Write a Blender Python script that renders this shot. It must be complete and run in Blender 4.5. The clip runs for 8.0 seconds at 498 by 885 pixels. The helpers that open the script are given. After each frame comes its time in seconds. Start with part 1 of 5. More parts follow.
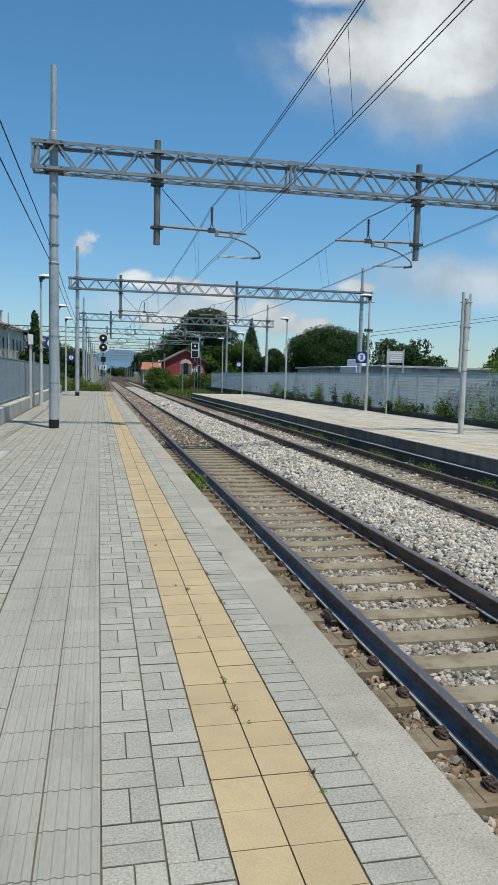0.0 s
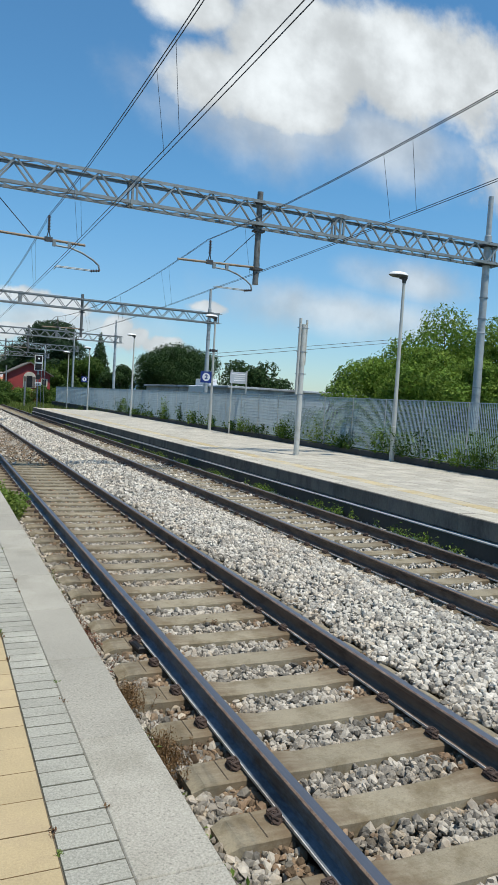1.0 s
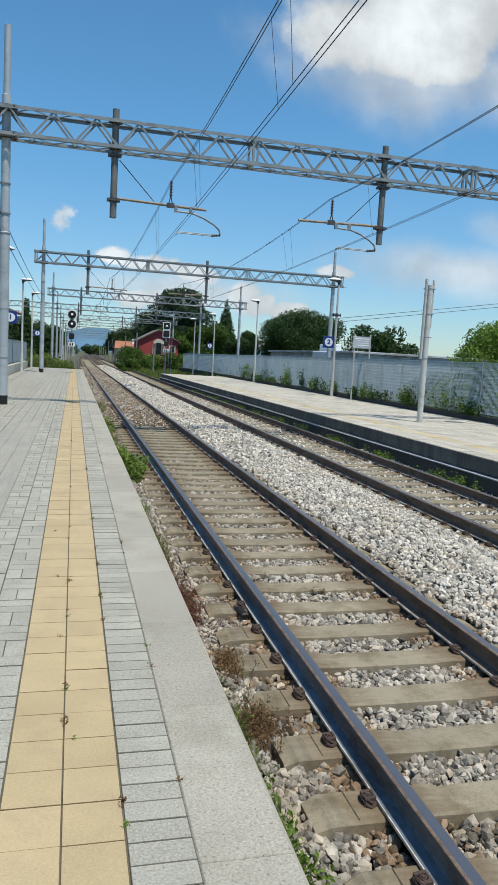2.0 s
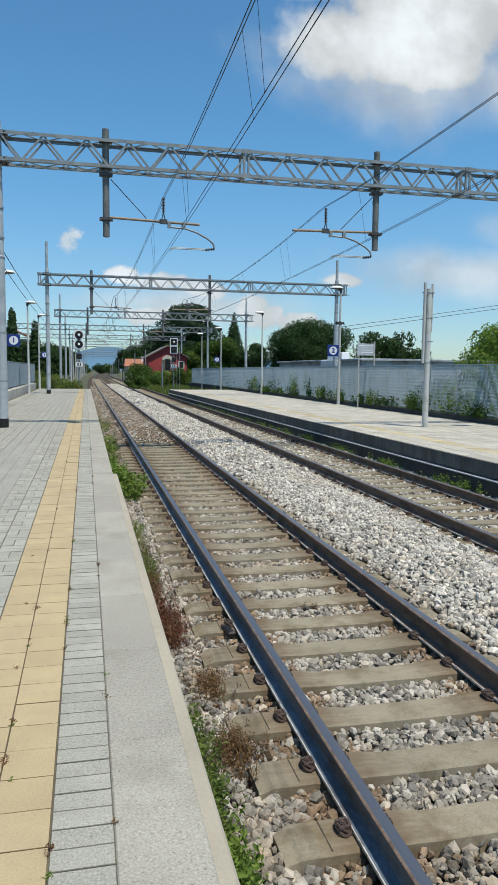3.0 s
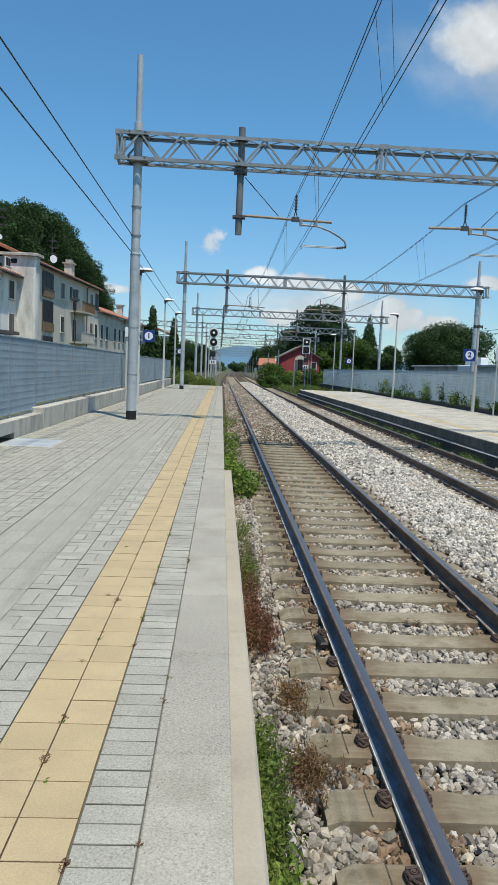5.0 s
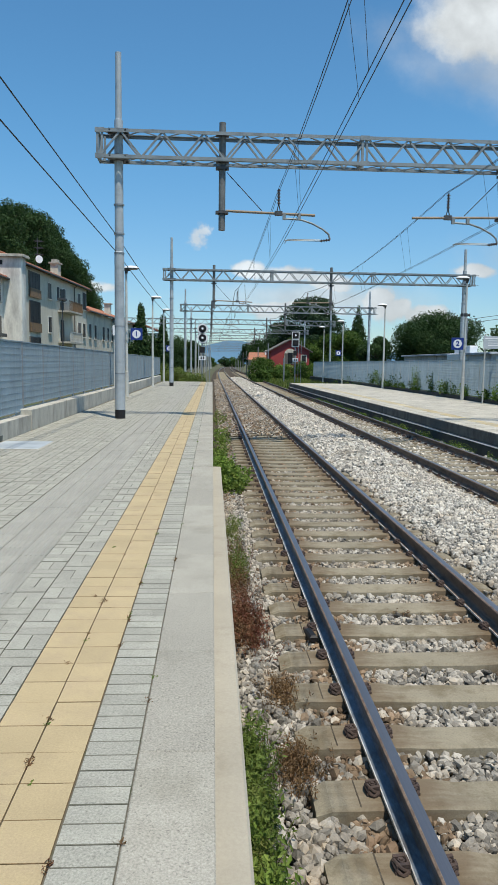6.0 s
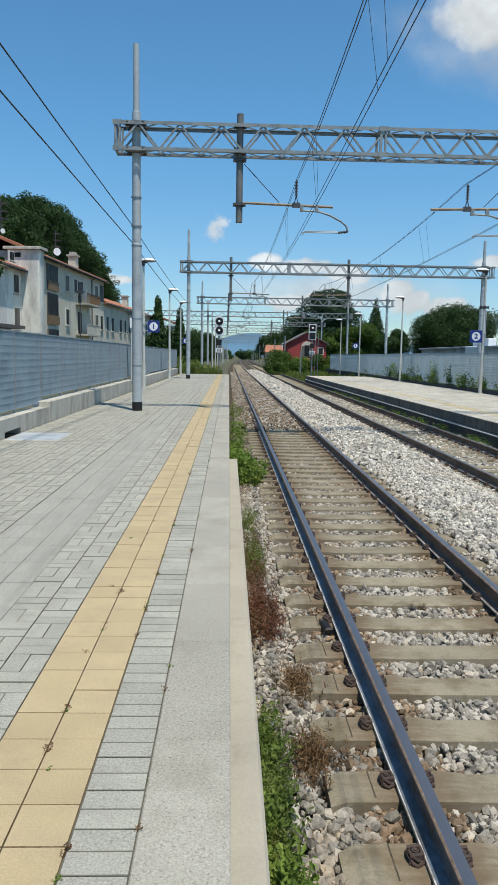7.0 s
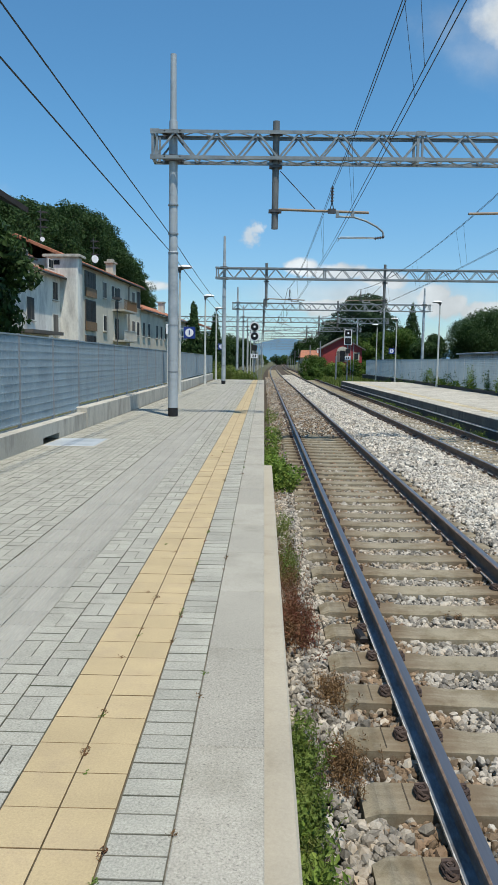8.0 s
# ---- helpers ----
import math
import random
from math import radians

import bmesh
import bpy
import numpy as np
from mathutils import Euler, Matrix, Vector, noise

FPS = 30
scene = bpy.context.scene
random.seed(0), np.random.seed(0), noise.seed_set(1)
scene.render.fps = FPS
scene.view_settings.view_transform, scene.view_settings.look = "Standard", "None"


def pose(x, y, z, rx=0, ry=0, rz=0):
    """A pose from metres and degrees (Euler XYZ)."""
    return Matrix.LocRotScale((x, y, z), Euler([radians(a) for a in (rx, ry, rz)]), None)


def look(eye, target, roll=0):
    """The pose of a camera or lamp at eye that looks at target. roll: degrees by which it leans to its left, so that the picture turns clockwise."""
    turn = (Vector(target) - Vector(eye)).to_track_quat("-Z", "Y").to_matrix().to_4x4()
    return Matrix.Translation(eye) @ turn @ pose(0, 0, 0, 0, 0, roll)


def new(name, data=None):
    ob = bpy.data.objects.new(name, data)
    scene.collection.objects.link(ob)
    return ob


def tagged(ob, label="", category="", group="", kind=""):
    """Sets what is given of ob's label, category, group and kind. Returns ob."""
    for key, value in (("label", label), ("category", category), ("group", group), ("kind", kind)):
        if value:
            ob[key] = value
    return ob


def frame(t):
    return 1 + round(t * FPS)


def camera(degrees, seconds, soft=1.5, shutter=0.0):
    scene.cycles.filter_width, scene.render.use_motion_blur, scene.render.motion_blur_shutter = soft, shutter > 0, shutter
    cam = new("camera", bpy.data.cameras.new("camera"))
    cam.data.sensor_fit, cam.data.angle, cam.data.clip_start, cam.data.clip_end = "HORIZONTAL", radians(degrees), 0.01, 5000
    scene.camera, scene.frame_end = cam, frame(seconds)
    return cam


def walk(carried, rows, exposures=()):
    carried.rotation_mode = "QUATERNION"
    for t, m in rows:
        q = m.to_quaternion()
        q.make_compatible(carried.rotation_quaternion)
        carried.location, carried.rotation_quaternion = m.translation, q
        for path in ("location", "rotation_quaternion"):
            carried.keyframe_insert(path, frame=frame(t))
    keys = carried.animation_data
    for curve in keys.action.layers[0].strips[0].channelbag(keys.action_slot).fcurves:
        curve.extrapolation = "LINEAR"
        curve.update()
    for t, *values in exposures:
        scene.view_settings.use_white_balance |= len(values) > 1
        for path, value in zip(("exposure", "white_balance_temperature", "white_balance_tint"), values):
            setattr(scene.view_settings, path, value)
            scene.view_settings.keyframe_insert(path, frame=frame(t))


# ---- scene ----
cam = camera(38.2, 8.0, soft=0.65)
PATH = [
    (0, (-1.403, 0.083, 1.533), (-0.981, 2.030, 1.349), 1.4),
    (0.5, (-1.183, 0.125, 1.484), (-0.578, 2.021, 1.289), 0.5),
    (0.8, (-1.065, 0.142, 1.520), (-0.301, 1.983, 1.353), 2.4),
    (1, (-1.004, 0.173, 1.544), (-0.19, 1.995, 1.428), 3.4),
    (1.5, (-0.92, 0.285, 1.528), (-0.176, 2.129, 1.309), 2.7),
    (1.7, (-0.878, 0.297, 1.522), (-0.273, 2.188, 1.285), 3.9),
    (2.8, (-0.488, 0.381, 1.53), (-0.109, 2.337, 1.353), 1.5),
    (3, (-0.446, 0.381, 1.535), (0.006, 2.32, 1.338), 0.6),
    (3.5, (-0.356, 0.523, 1.537), (0.05, 2.476, 1.394), 1.3),
    (4, (-0.314, 0.543, 1.56), (-0.052, 2.522, 1.434), 1.8),
    (4.5, (-0.225, 0.595, 1.507), (-0.154, 2.583, 1.296), 2.0),
    (4.7, (-0.197, 0.603, 1.5), (-0.108, 2.591, 1.3), 2.7),
    (5.8, (-0.103, 0.583, 1.524), (0.017, 2.567, 1.303), 1.1),
    (6, (-0.091, 0.577, 1.525), (0.024, 2.561, 1.307), 0.8),
    (6.5, (-0.089, 0.56, 1.534), (0.004, 2.544, 1.3), 1.2),
    (7, (-0.093, 0.564, 1.523), (-0.023, 2.549, 1.284), 0.9),
    (7.5, (-0.091, 0.554, 1.533), (-0.06, 2.542, 1.318), 0.9),
    (8, (-0.094, 0.543, 1.545), (-0.121, 2.53, 1.319), 0.8),
]
walk(cam, [(t, look(eye, target, roll)) for t, eye, target, roll in PATH], [(0, -0.17), (0.6, -0.12), (1.1, 0.0), (1.7, 0.0), (2.8, -0.03), (4.0, 0.0), (8.0, 0.0)])

# ---- world, sun ----
SUN_TO = Vector((0.155, -0.31, 0.935)).normalized()
world = bpy.data.worlds.new("sky")
scene.world = world
world.use_nodes = True
wn, wl = world.node_tree.nodes, world.node_tree.links
wn.clear()


def wnode(kind, **values):
    n = wn.new(kind)
    for k, v in values.items():
        if k == "operation":
            n.operation = v
        elif k == "use_clamp":
            n.use_clamp = v
    return n


def wmath(op, a, b=None, clamp=False):
    n = wnode("ShaderNodeMath", operation=op, use_clamp=clamp)
    for slot, v in ((0, a), (1, b)):
        if v is None:
            continue
        if isinstance(v, (int, float)):
            n.inputs[slot].default_value = v
        else:
            wl.new(v, n.inputs[slot])
    return n.outputs[0]


def smooth(v, lo, hi):
    n = wn.new("ShaderNodeMapRange")
    n.interpolation_type = "SMOOTHSTEP"
    n.inputs["From Min"].default_value, n.inputs["From Max"].default_value = lo, hi
    wl.new(v, n.inputs["Value"])
    return n.outputs["Result"]


sky = wn.new("ShaderNodeTexSky")
sky.sky_type = "NISHITA"
sky.sun_disc = False
sky.sun_elevation = math.asin(SUN_TO.z)
sky.sun_rotation = math.atan2(SUN_TO.x, SUN_TO.y)
sky.air_density, sky.dust_density, sky.ozone_density = 1.0, 0.25, 1.8
coord = wn.new("ShaderNodeTexCoord")
split = wn.new("ShaderNodeSeparateXYZ")
wl.new(coord.outputs["Generated"], split.inputs[0])
ahead = wmath("MAXIMUM", split.outputs["Y"], 0.06)
cu = wmath("DIVIDE", split.outputs["X"], ahead)
cv = wmath("DIVIDE", split.outputs["Z"], ahead)
join = wn.new("ShaderNodeCombineXYZ")
wl.new(cu, join.inputs[0])
wl.new(cv, join.inputs[1])


def wnoise(scale, detail, rough, dx=0.0):
    shift = wn.new("ShaderNodeVectorMath")
    shift.operation = "ADD"
    shift.inputs[1].default_value = (dx, dx * 0.7, 0)
    wl.new(join.outputs[0], shift.inputs[0])
    n = wn.new("ShaderNodeTexNoise")
    n.inputs["Scale"].default_value, n.inputs["Detail"].default_value, n.inputs["Roughness"].default_value = scale, detail, rough
    wl.new(shift.outputs[0], n.inputs["Vector"])
    return n.outputs["Fac"]


# cloud banks: centre and half-size in tangent coordinates ahead of the platform
def bank(rows, spread, grain=7.0):
    best = None
    for mu, mv, ru, rv in rows:
        du = wmath("DIVIDE", wmath("SUBTRACT", cu, mu), ru)
        dv = wmath("DIVIDE", wmath("SUBTRACT", cv, mv), rv)
        d = wmath("SQRT", wmath("ADD", wmath("MULTIPLY", du, du), wmath("MULTIPLY", dv, dv)))
        m = wmath("SUBTRACT", 1.0, d)
        best = m if best is None else wmath("MAXIMUM", best, m)
    rough = wmath("MULTIPLY", wmath("SUBTRACT", wnoise(grain, 7, 0.58), 0.5), spread)
    return wmath("ADD", best, rough)


puffy = bank([(0.50, 0.53, 0.24, 0.10), (0.72, 0.55, 0.3, 0.12), (0.36, 0.46, 0.11, 0.075), (0.33, 0.55, 0.1, 0.06), (0.47, 0.46, 0.16, 0.08), (1.05, 0.42, 0.25, 0.10),
              (-0.5, 0.2, 0.16, 0.05), (-0.9, 0.4, 0.3, 0.12)], 1.25)
SMALL = [(-0.014, 0.166, 0.017, 0.016), (-0.008, 0.178, 0.015, 0.011)]
low = bank([(0.055, 0.128, 0.035, 0.014), (0.10, 0.122, 0.05, 0.017), (0.165, 0.112, 0.045, 0.018), (0.235, 0.090, 0.03, 0.026), (0.255, 0.075, 0.045, 0.022),
            (0.30, 0.070, 0.055, 0.020), (0.37, 0.132, 0.035, 0.012), (0.12, 0.075, 0.10, 0.018), (-0.16, 0.10, 0.05, 0.010)], 1.5, 26.0)
hazy = bank([(0.46, 0.42, 0.24, 0.10), (0.66, 0.43, 0.26, 0.09), (0.72, 0.21, 0.16, 0.045), (0.62, 0.15, 0.3, 0.05), (0.16, 0.09, 0.22, 0.03)], 1.2)
tufts = bank(SMALL, 2.0, 70.0)
cover = wmath("MAXIMUM", wmath("MAXIMUM", smooth(puffy, 0.0, 0.42), wmath("MAXIMUM", wmath("MULTIPLY", smooth(low, 0.05, 0.5), 0.92), wmath("MULTIPLY", smooth(tufts, 0.0, 0.8), 0.75))), wmath("MULTIPLY", smooth(hazy, -0.1, 0.9), 0.72))
cover = wmath("MULTIPLY", cover, smooth(split.outputs["Y"], 0.06, 0.2))
cover = wmath("MULTIPLY", cover, smooth(split.outputs["Z"], 0.0, 0.03))
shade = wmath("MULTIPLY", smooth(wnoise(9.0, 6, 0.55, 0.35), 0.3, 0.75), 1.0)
crest = wmath("MAXIMUM", puffy, wmath("MAXIMUM", low, tufts))
shade = wmath("MULTIPLY", wmath("ADD", wmath("MULTIPLY", shade, 0.38), 0.66), wmath("ADD", 0.86, wmath("MULTIPLY", smooth(crest, 0.0, 0.7), 0.14)))
back_sky = wn.new("ShaderNodeBackground")
back_sky.inputs["Strength"].default_value = 0.122
tint = wn.new("ShaderNodeMix")
tint.data_type, tint.blend_type = "RGBA", "MULTIPLY"
tint.inputs["Factor"].default_value = 1.0
shift = wn.new("ShaderNodeMix")
shift.data_type = "RGBA"
shift.inputs["A"].default_value, shift.inputs["B"].default_value = (0.70, 0.88, 1.02, 1), (0.60, 1.05, 1.21, 1)
wl.new(smooth(split.outputs["Z"], 0.0, 0.32), shift.inputs["Factor"])
wl.new(shift.outputs["Result"], tint.inputs["B"])
wl.new(sky.outputs[0], tint.inputs["A"])
wl.new(tint.outputs["Result"], back_sky.inputs["Color"])
back_cloud = wn.new("ShaderNodeBackground")
back_cloud.inputs["Color"].default_value = (0.91, 0.97, 1.0, 1)
wl.new(wmath("MULTIPLY", shade, 0.98), back_cloud.inputs["Strength"])
blend = wn.new("ShaderNodeMixShader")
wl.new(cover, blend.inputs[0])
wl.new(back_sky.outputs[0], blend.inputs[1])
wl.new(back_cloud.outputs[0], blend.inputs[2])
wout = wn.new("ShaderNodeOutputWorld")
wl.new(blend.outputs[0], wout.inputs["Surface"])

sun = new("sun", bpy.data.lights.new("sun", "SUN"))
sun.data.energy, sun.data.angle, sun.data.color = 4.7, radians(0.6), (1.0, 0.925, 0.80)
sun.matrix_world = look(SUN_TO * 60, (0, 0, 0))


# ---- materials ----
def material(name, base, rough=0.8, metal=0.0, var=0.12, scale=2.0, fine=60.0, fine_var=0.12, bump=0.3, dist=0.004, rnd=0.1, second=None, amount=0.5, spot=0.0, stretch=(1, 1, 1), spec=0.4):
    """A procedural surface: two scales of variation, a second colour in blotches, a tone for each piece, and fine relief."""
    m = bpy.data.materials.new(name)
    m.use_nodes = True
    nt = m.node_tree
    N, L = nt.nodes, nt.links
    bsdf = N["Principled BSDF"]
    geo, info = N.new("ShaderNodeNewGeometry"), N.new("ShaderNodeObjectInfo")
    mapping = N.new("ShaderNodeMapping")
    mapping.inputs["Scale"].default_value = stretch
    L.new(geo.outputs["Position"], mapping.inputs["Vector"])

    def noisy(s, detail, r=0.6):
        n = N.new("ShaderNodeTexNoise")
        n.inputs["Scale"].default_value, n.inputs["Detail"].default_value, n.inputs["Roughness"].default_value = s, detail, r
        L.new(mapping.outputs[0], n.inputs["Vector"])
        return n.outputs["Fac"]

    def calc(op, a, b):
        n = N.new("ShaderNodeMath")
        n.operation = op
        for slot, v in ((0, a), (1, b)):
            if isinstance(v, (int, float)):
                n.inputs[slot].default_value = v
            else:
                L.new(v, n.inputs[slot])
        return n.outputs[0]

    big, small = noisy(scale, 4), noisy(fine, 3, 0.7)
    piece = calc("FRACT", calc("ADD", info.outputs["Random"], geo.outputs["Random Per Island"]), 0.0)
    tone = calc("ADD", 1.0, calc("MULTIPLY", calc("SUBTRACT", big, 0.5), 4 * var))
    tone = calc("ADD", tone, calc("MULTIPLY", calc("SUBTRACT", small, 0.5), 4 * fine_var))
    tone = calc("ADD", tone, calc("MULTIPLY", calc("SUBTRACT", piece, 0.5), 2 * rnd))
    colour = N.new("ShaderNodeMix")
    colour.data_type = "RGBA"
    colour.inputs["A"].default_value = (*base, 1)
    colour.inputs["B"].default_value = (*(second or base), 1)
    blot = N.new("ShaderNodeMapRange")
    blot.inputs["From Min"].default_value, blot.inputs["From Max"].default_value = 0.62 - 0.3 * amount, 0.82 - 0.3 * amount
    L.new(calc("ADD", noisy(scale * 1.7, 6, 0.68), calc("MULTIPLY", calc("SUBTRACT", piece, 0.5), 0.12)), blot.inputs["Value"])
    L.new(blot.outputs[0], colour.inputs["Factor"])
    last = colour.outputs["Result"]
    if spot:
        sp = N.new("ShaderNodeMapRange")
        sp.inputs["From Min"].default_value, sp.inputs["From Max"].default_value = 0.60, 0.68
        L.new(noisy(fine * 0.75, 2, 0.5), sp.inputs["Value"])
        dark = N.new("ShaderNodeMix")
        dark.data_type = "RGBA"
        dark.inputs["B"].default_value = (*(c * 0.35 for c in base), 1)
        L.new(last, dark.inputs["A"])
        L.new(calc("MULTIPLY", sp.outputs[0], spot), dark.inputs["Factor"])
        last = dark.outputs["Result"]
    hsv = N.new("ShaderNodeHueSaturation")
    L.new(last, hsv.inputs["Color"])
    L.new(tone, hsv.inputs["Value"])
    L.new(hsv.outputs[0], bsdf.inputs["Base Color"])
    rg = calc("ADD", rough, calc("MULTIPLY", calc("SUBTRACT", big, 0.5), 0.25))
    L.new(rg, bsdf.inputs["Roughness"])
    bsdf.inputs["Metallic"].default_value = metal
    bsdf.inputs["Specular IOR Level"].default_value = spec
    if bump:
        b = N.new("ShaderNodeBump")
        b.inputs["Strength"].default_value, b.inputs["Distance"].default_value = bump, dist
        L.new(small, b.inputs["Height"])
        L.new(b.outputs[0], bsdf.inputs["Normal"])
    return m


def leaf_material(name, base, second, rnd=0.2, light=0.25):
    m = material(name, base, rough=0.55, var=0.18, scale=0.6, fine=9, fine_var=0.1, bump=0, rnd=rnd, second=second, amount=0.5, spec=0.12)
    nt = m.node_tree
    bsdf = nt.nodes["Principled BSDF"]
    out = nt.nodes["Material Output"]
    tr, mix = nt.nodes.new("ShaderNodeBsdfTranslucent"), nt.nodes.new("ShaderNodeMixShader")
    mix.inputs[0].default_value = light
    src = bsdf.inputs["Base Color"].links[0].from_socket
    nt.links.new(src, tr.inputs["Color"])
    nt.links.new(bsdf.outputs[0], mix.inputs[1])
    nt.links.new(tr.outputs[0], mix.inputs[2])
    nt.links.new(mix.outputs[0], out.inputs["Surface"])
    return m


M_COPING = material("granite_concrete", (0.345, 0.33, 0.28), 0.85, var=0.09, scale=1.3, fine=110, fine_var=0.36, bump=0.5, rnd=0.08, second=(0.285, 0.272, 0.225), amount=0.4, spot=0.5, spec=0.12)
M_YELLOW = material("yellow_tile", (0.425, 0.338, 0.195), 0.85, var=0.09, scale=2.5, fine=120, fine_var=0.14, bump=0.35, rnd=0.06, second=(0.385, 0.305, 0.185), amount=0.45, spot=0.12)
M_BLOCK = material("grey_paver", (0.345, 0.34, 0.29), 0.9, var=0.09, scale=1.6, fine=110, fine_var=0.34, bump=0.6, rnd=0.11, second=(0.275, 0.272, 0.23), amount=0.4, spot=0.4, spec=0.2)
M_SLAB = material("ribbed_guide_tile", (0.325, 0.318, 0.277), 0.9, var=0.07, scale=1.2, fine=40, fine_var=0.1, bump=0.25, rnd=0.06, second=(0.272, 0.268, 0.232), amount=0.4, stretch=(3, 0.35, 1), spec=0.2)
# side and chamfer faces of the paving, darker than the tops
M_SIDE = material("dark_paver_edge", (0.16, 0.155, 0.125), 0.95, var=0.25, scale=3, fine=60, fine_var=0.2, bump=0.3, second=(0.07, 0.08, 0.05), amount=0.4, spec=0.1)
M_YSIDE = material("dark_yellow_edge", (0.24, 0.165, 0.085), 0.95, var=0.3, scale=4, fine=60, fine_var=0.2, bump=0.3, second=(0.11, 0.085, 0.05), amount=0.45, spec=0.1)
M_JOINT = material("dark_joint_sand", (0.125, 0.11, 0.08), 0.95, var=0.2, scale=3, fine=90, second=(0.05, 0.07, 0.03), amount=0.4)
M_LEDGE = material("cast_concrete", (0.40, 0.37, 0.30), 0.85, var=0.1, scale=1.5, fine=70, fine_var=0.08, bump=0.3, second=(0.31, 0.28, 0.22), amount=0.4)
M_WALL = material("grey_concrete_wall", (0.45, 0.43, 0.37), 0.88, var=0.12, scale=1.2, fine=50, fine_var=0.1, bump=0.3, second=(0.28, 0.265, 0.23), amount=0.45, stretch=(1, 1, 0.4))
# the platform face lies in shade; that shade is put into this colour
M_DARKWALL = material("shade_darkened_concrete", (0.075, 0.072, 0.066), 0.9, var=0.15, scale=1.0, fine=40, fine_var=0.12, bump=0.3, second=(0.05, 0.048, 0.044), amount=0.5, stretch=(1, 1, 0.5))
M_SLEEPER = material("sleeper_concrete", (0.255, 0.226, 0.163), 0.92, var=0.16, scale=2.5, fine=80, fine_var=0.16, bump=0.5, rnd=0.12, second=(0.165, 0.137, 0.088), amount=0.5, spot=0.2, spec=0.2)
nt_ = M_SLEEPER.node_tree
tc_, sx_, mixr = nt_.nodes.new("ShaderNodeTexCoord"), nt_.nodes.new("ShaderNodeSeparateXYZ"), nt_.nodes.new("ShaderNodeMix")
nt_.links.new(tc_.outputs["Object"], sx_.inputs[0])


def sleeper_math(op, a, b):
    n = nt_.nodes.new("ShaderNodeMath")
    n.operation = op
    for slot, v in ((0, a), (1, b)):
        if isinstance(v, (int, float)):
            n.inputs[slot].default_value = v
        else:
            nt_.links.new(v, n.inputs[slot])
    return n.outputs[0]


grain_ = nt_.nodes.new("ShaderNodeTexNoise")
grain_.inputs["Scale"].default_value, grain_.inputs["Detail"].default_value = 9.0, 5.0
off_rail = sleeper_math("ABSOLUTE", sleeper_math("SUBTRACT", sleeper_math("ABSOLUTE", sx_.outputs["X"], 0.0), 0.72), 0.0)
fade = nt_.nodes.new("ShaderNodeMapRange")
fade.inputs["From Min"].default_value, fade.inputs["From Max"].default_value = 0.42, 0.12
nt_.links.new(sleeper_math("ADD", off_rail, sleeper_math("MULTIPLY", sleeper_math("SUBTRACT", grain_.outputs["Fac"], 0.5), 0.5)), fade.inputs["Value"])
mixr.data_type = "RGBA"
mixr.inputs["B"].default_value = (0.12, 0.082, 0.05, 1)
tone_ = nt_.nodes["Principled BSDF"].inputs["Base Color"].links[0].from_socket
nt_.links.new(sleeper_math("MULTIPLY", fade.outputs[0], 0.7), mixr.inputs["Factor"])
nt_.links.new(tone_, mixr.inputs["A"])
nt_.links.new(mixr.outputs["Result"], nt_.nodes["Principled BSDF"].inputs["Base Color"])
M_STONE = material("clean_ballast", (0.45, 0.425, 0.37), 0.92, var=0.12, scale=1.2, fine=50, fine_var=0.18, bump=0.5, rnd=0.5, second=(0.39, 0.34, 0.27), amount=0.45, spec=0.2)
M_STONE_OLD = material("stained_ballast", (0.315, 0.29, 0.245), 0.95, var=0.18, scale=1.3, fine=50, fine_var=0.18, bump=0.5, rnd=0.6, second=(0.25, 0.20, 0.14), amount=0.4, spec=0.2)
M_STONE_RUST = material("rusty_ballast", (0.225, 0.165, 0.11), 0.95, var=0.2, scale=1.6, fine=50, fine_var=0.18, bump=0.5, rnd=0.5, second=(0.14, 0.095, 0.062), amount=0.45, spec=0.15)
# bed colour taken very dark to paint the shade in gaps between stones
M_BED = material("gap_shade_bed", (0.085, 0.073, 0.056), 0.95, var=0.2, scale=4, fine=28, fine_var=0.4, bump=1.0, dist=0.03, second=(0.06, 0.048, 0.036), amount=0.5, spec=0.1)
M_RAIL = material("rail_steel", (0.165, 0.118, 0.088), 0.62, metal=0.1, var=0.15, scale=4, fine=60, fine_var=0.15, bump=0.3, second=(0.075, 0.055, 0.045), amount=0.5, stretch=(1, 0.4, 1), spec=0.25)
M_RAIL_BLUE = material("blue_grey_rail", (0.13, 0.16, 0.195), 0.55, metal=0.1, var=0.3, scale=3, fine=45, fine_var=0.35, bump=0.4, second=(0.085, 0.078, 0.075), amount=0.5, stretch=(1, 0.35, 1), spec=0.3)
M_RUSTLINE = material("rust_line", (0.24, 0.175, 0.13), 0.8, var=0.25, scale=8, fine=70, fine_var=0.3, bump=0.3, second=(0.13, 0.09, 0.07), amount=0.5)
M_HEAD = material("worn_rail_head", (0.12, 0.135, 0.165), 0.38, metal=0.45, var=0.1, scale=3, fine=60, fine_var=0.06, bump=0.05, second=(0.11, 0.10, 0.095), amount=0.3, stretch=(4, 0.1, 1))
# pale colour paints the bright shine along the worn rail foot
M_FOOT = material("worn_foot_highlight", (0.58, 0.58, 0.56), 0.6, metal=0.1, var=0.2, scale=4, fine=40, bump=0, second=(0.20, 0.17, 0.14), amount=0.5)
M_RUST = material("rusty_clip", (0.085, 0.06, 0.05), 0.85, metal=0.2, var=0.2, scale=12, fine=120, second=(0.05, 0.04, 0.04), bump=0.5)
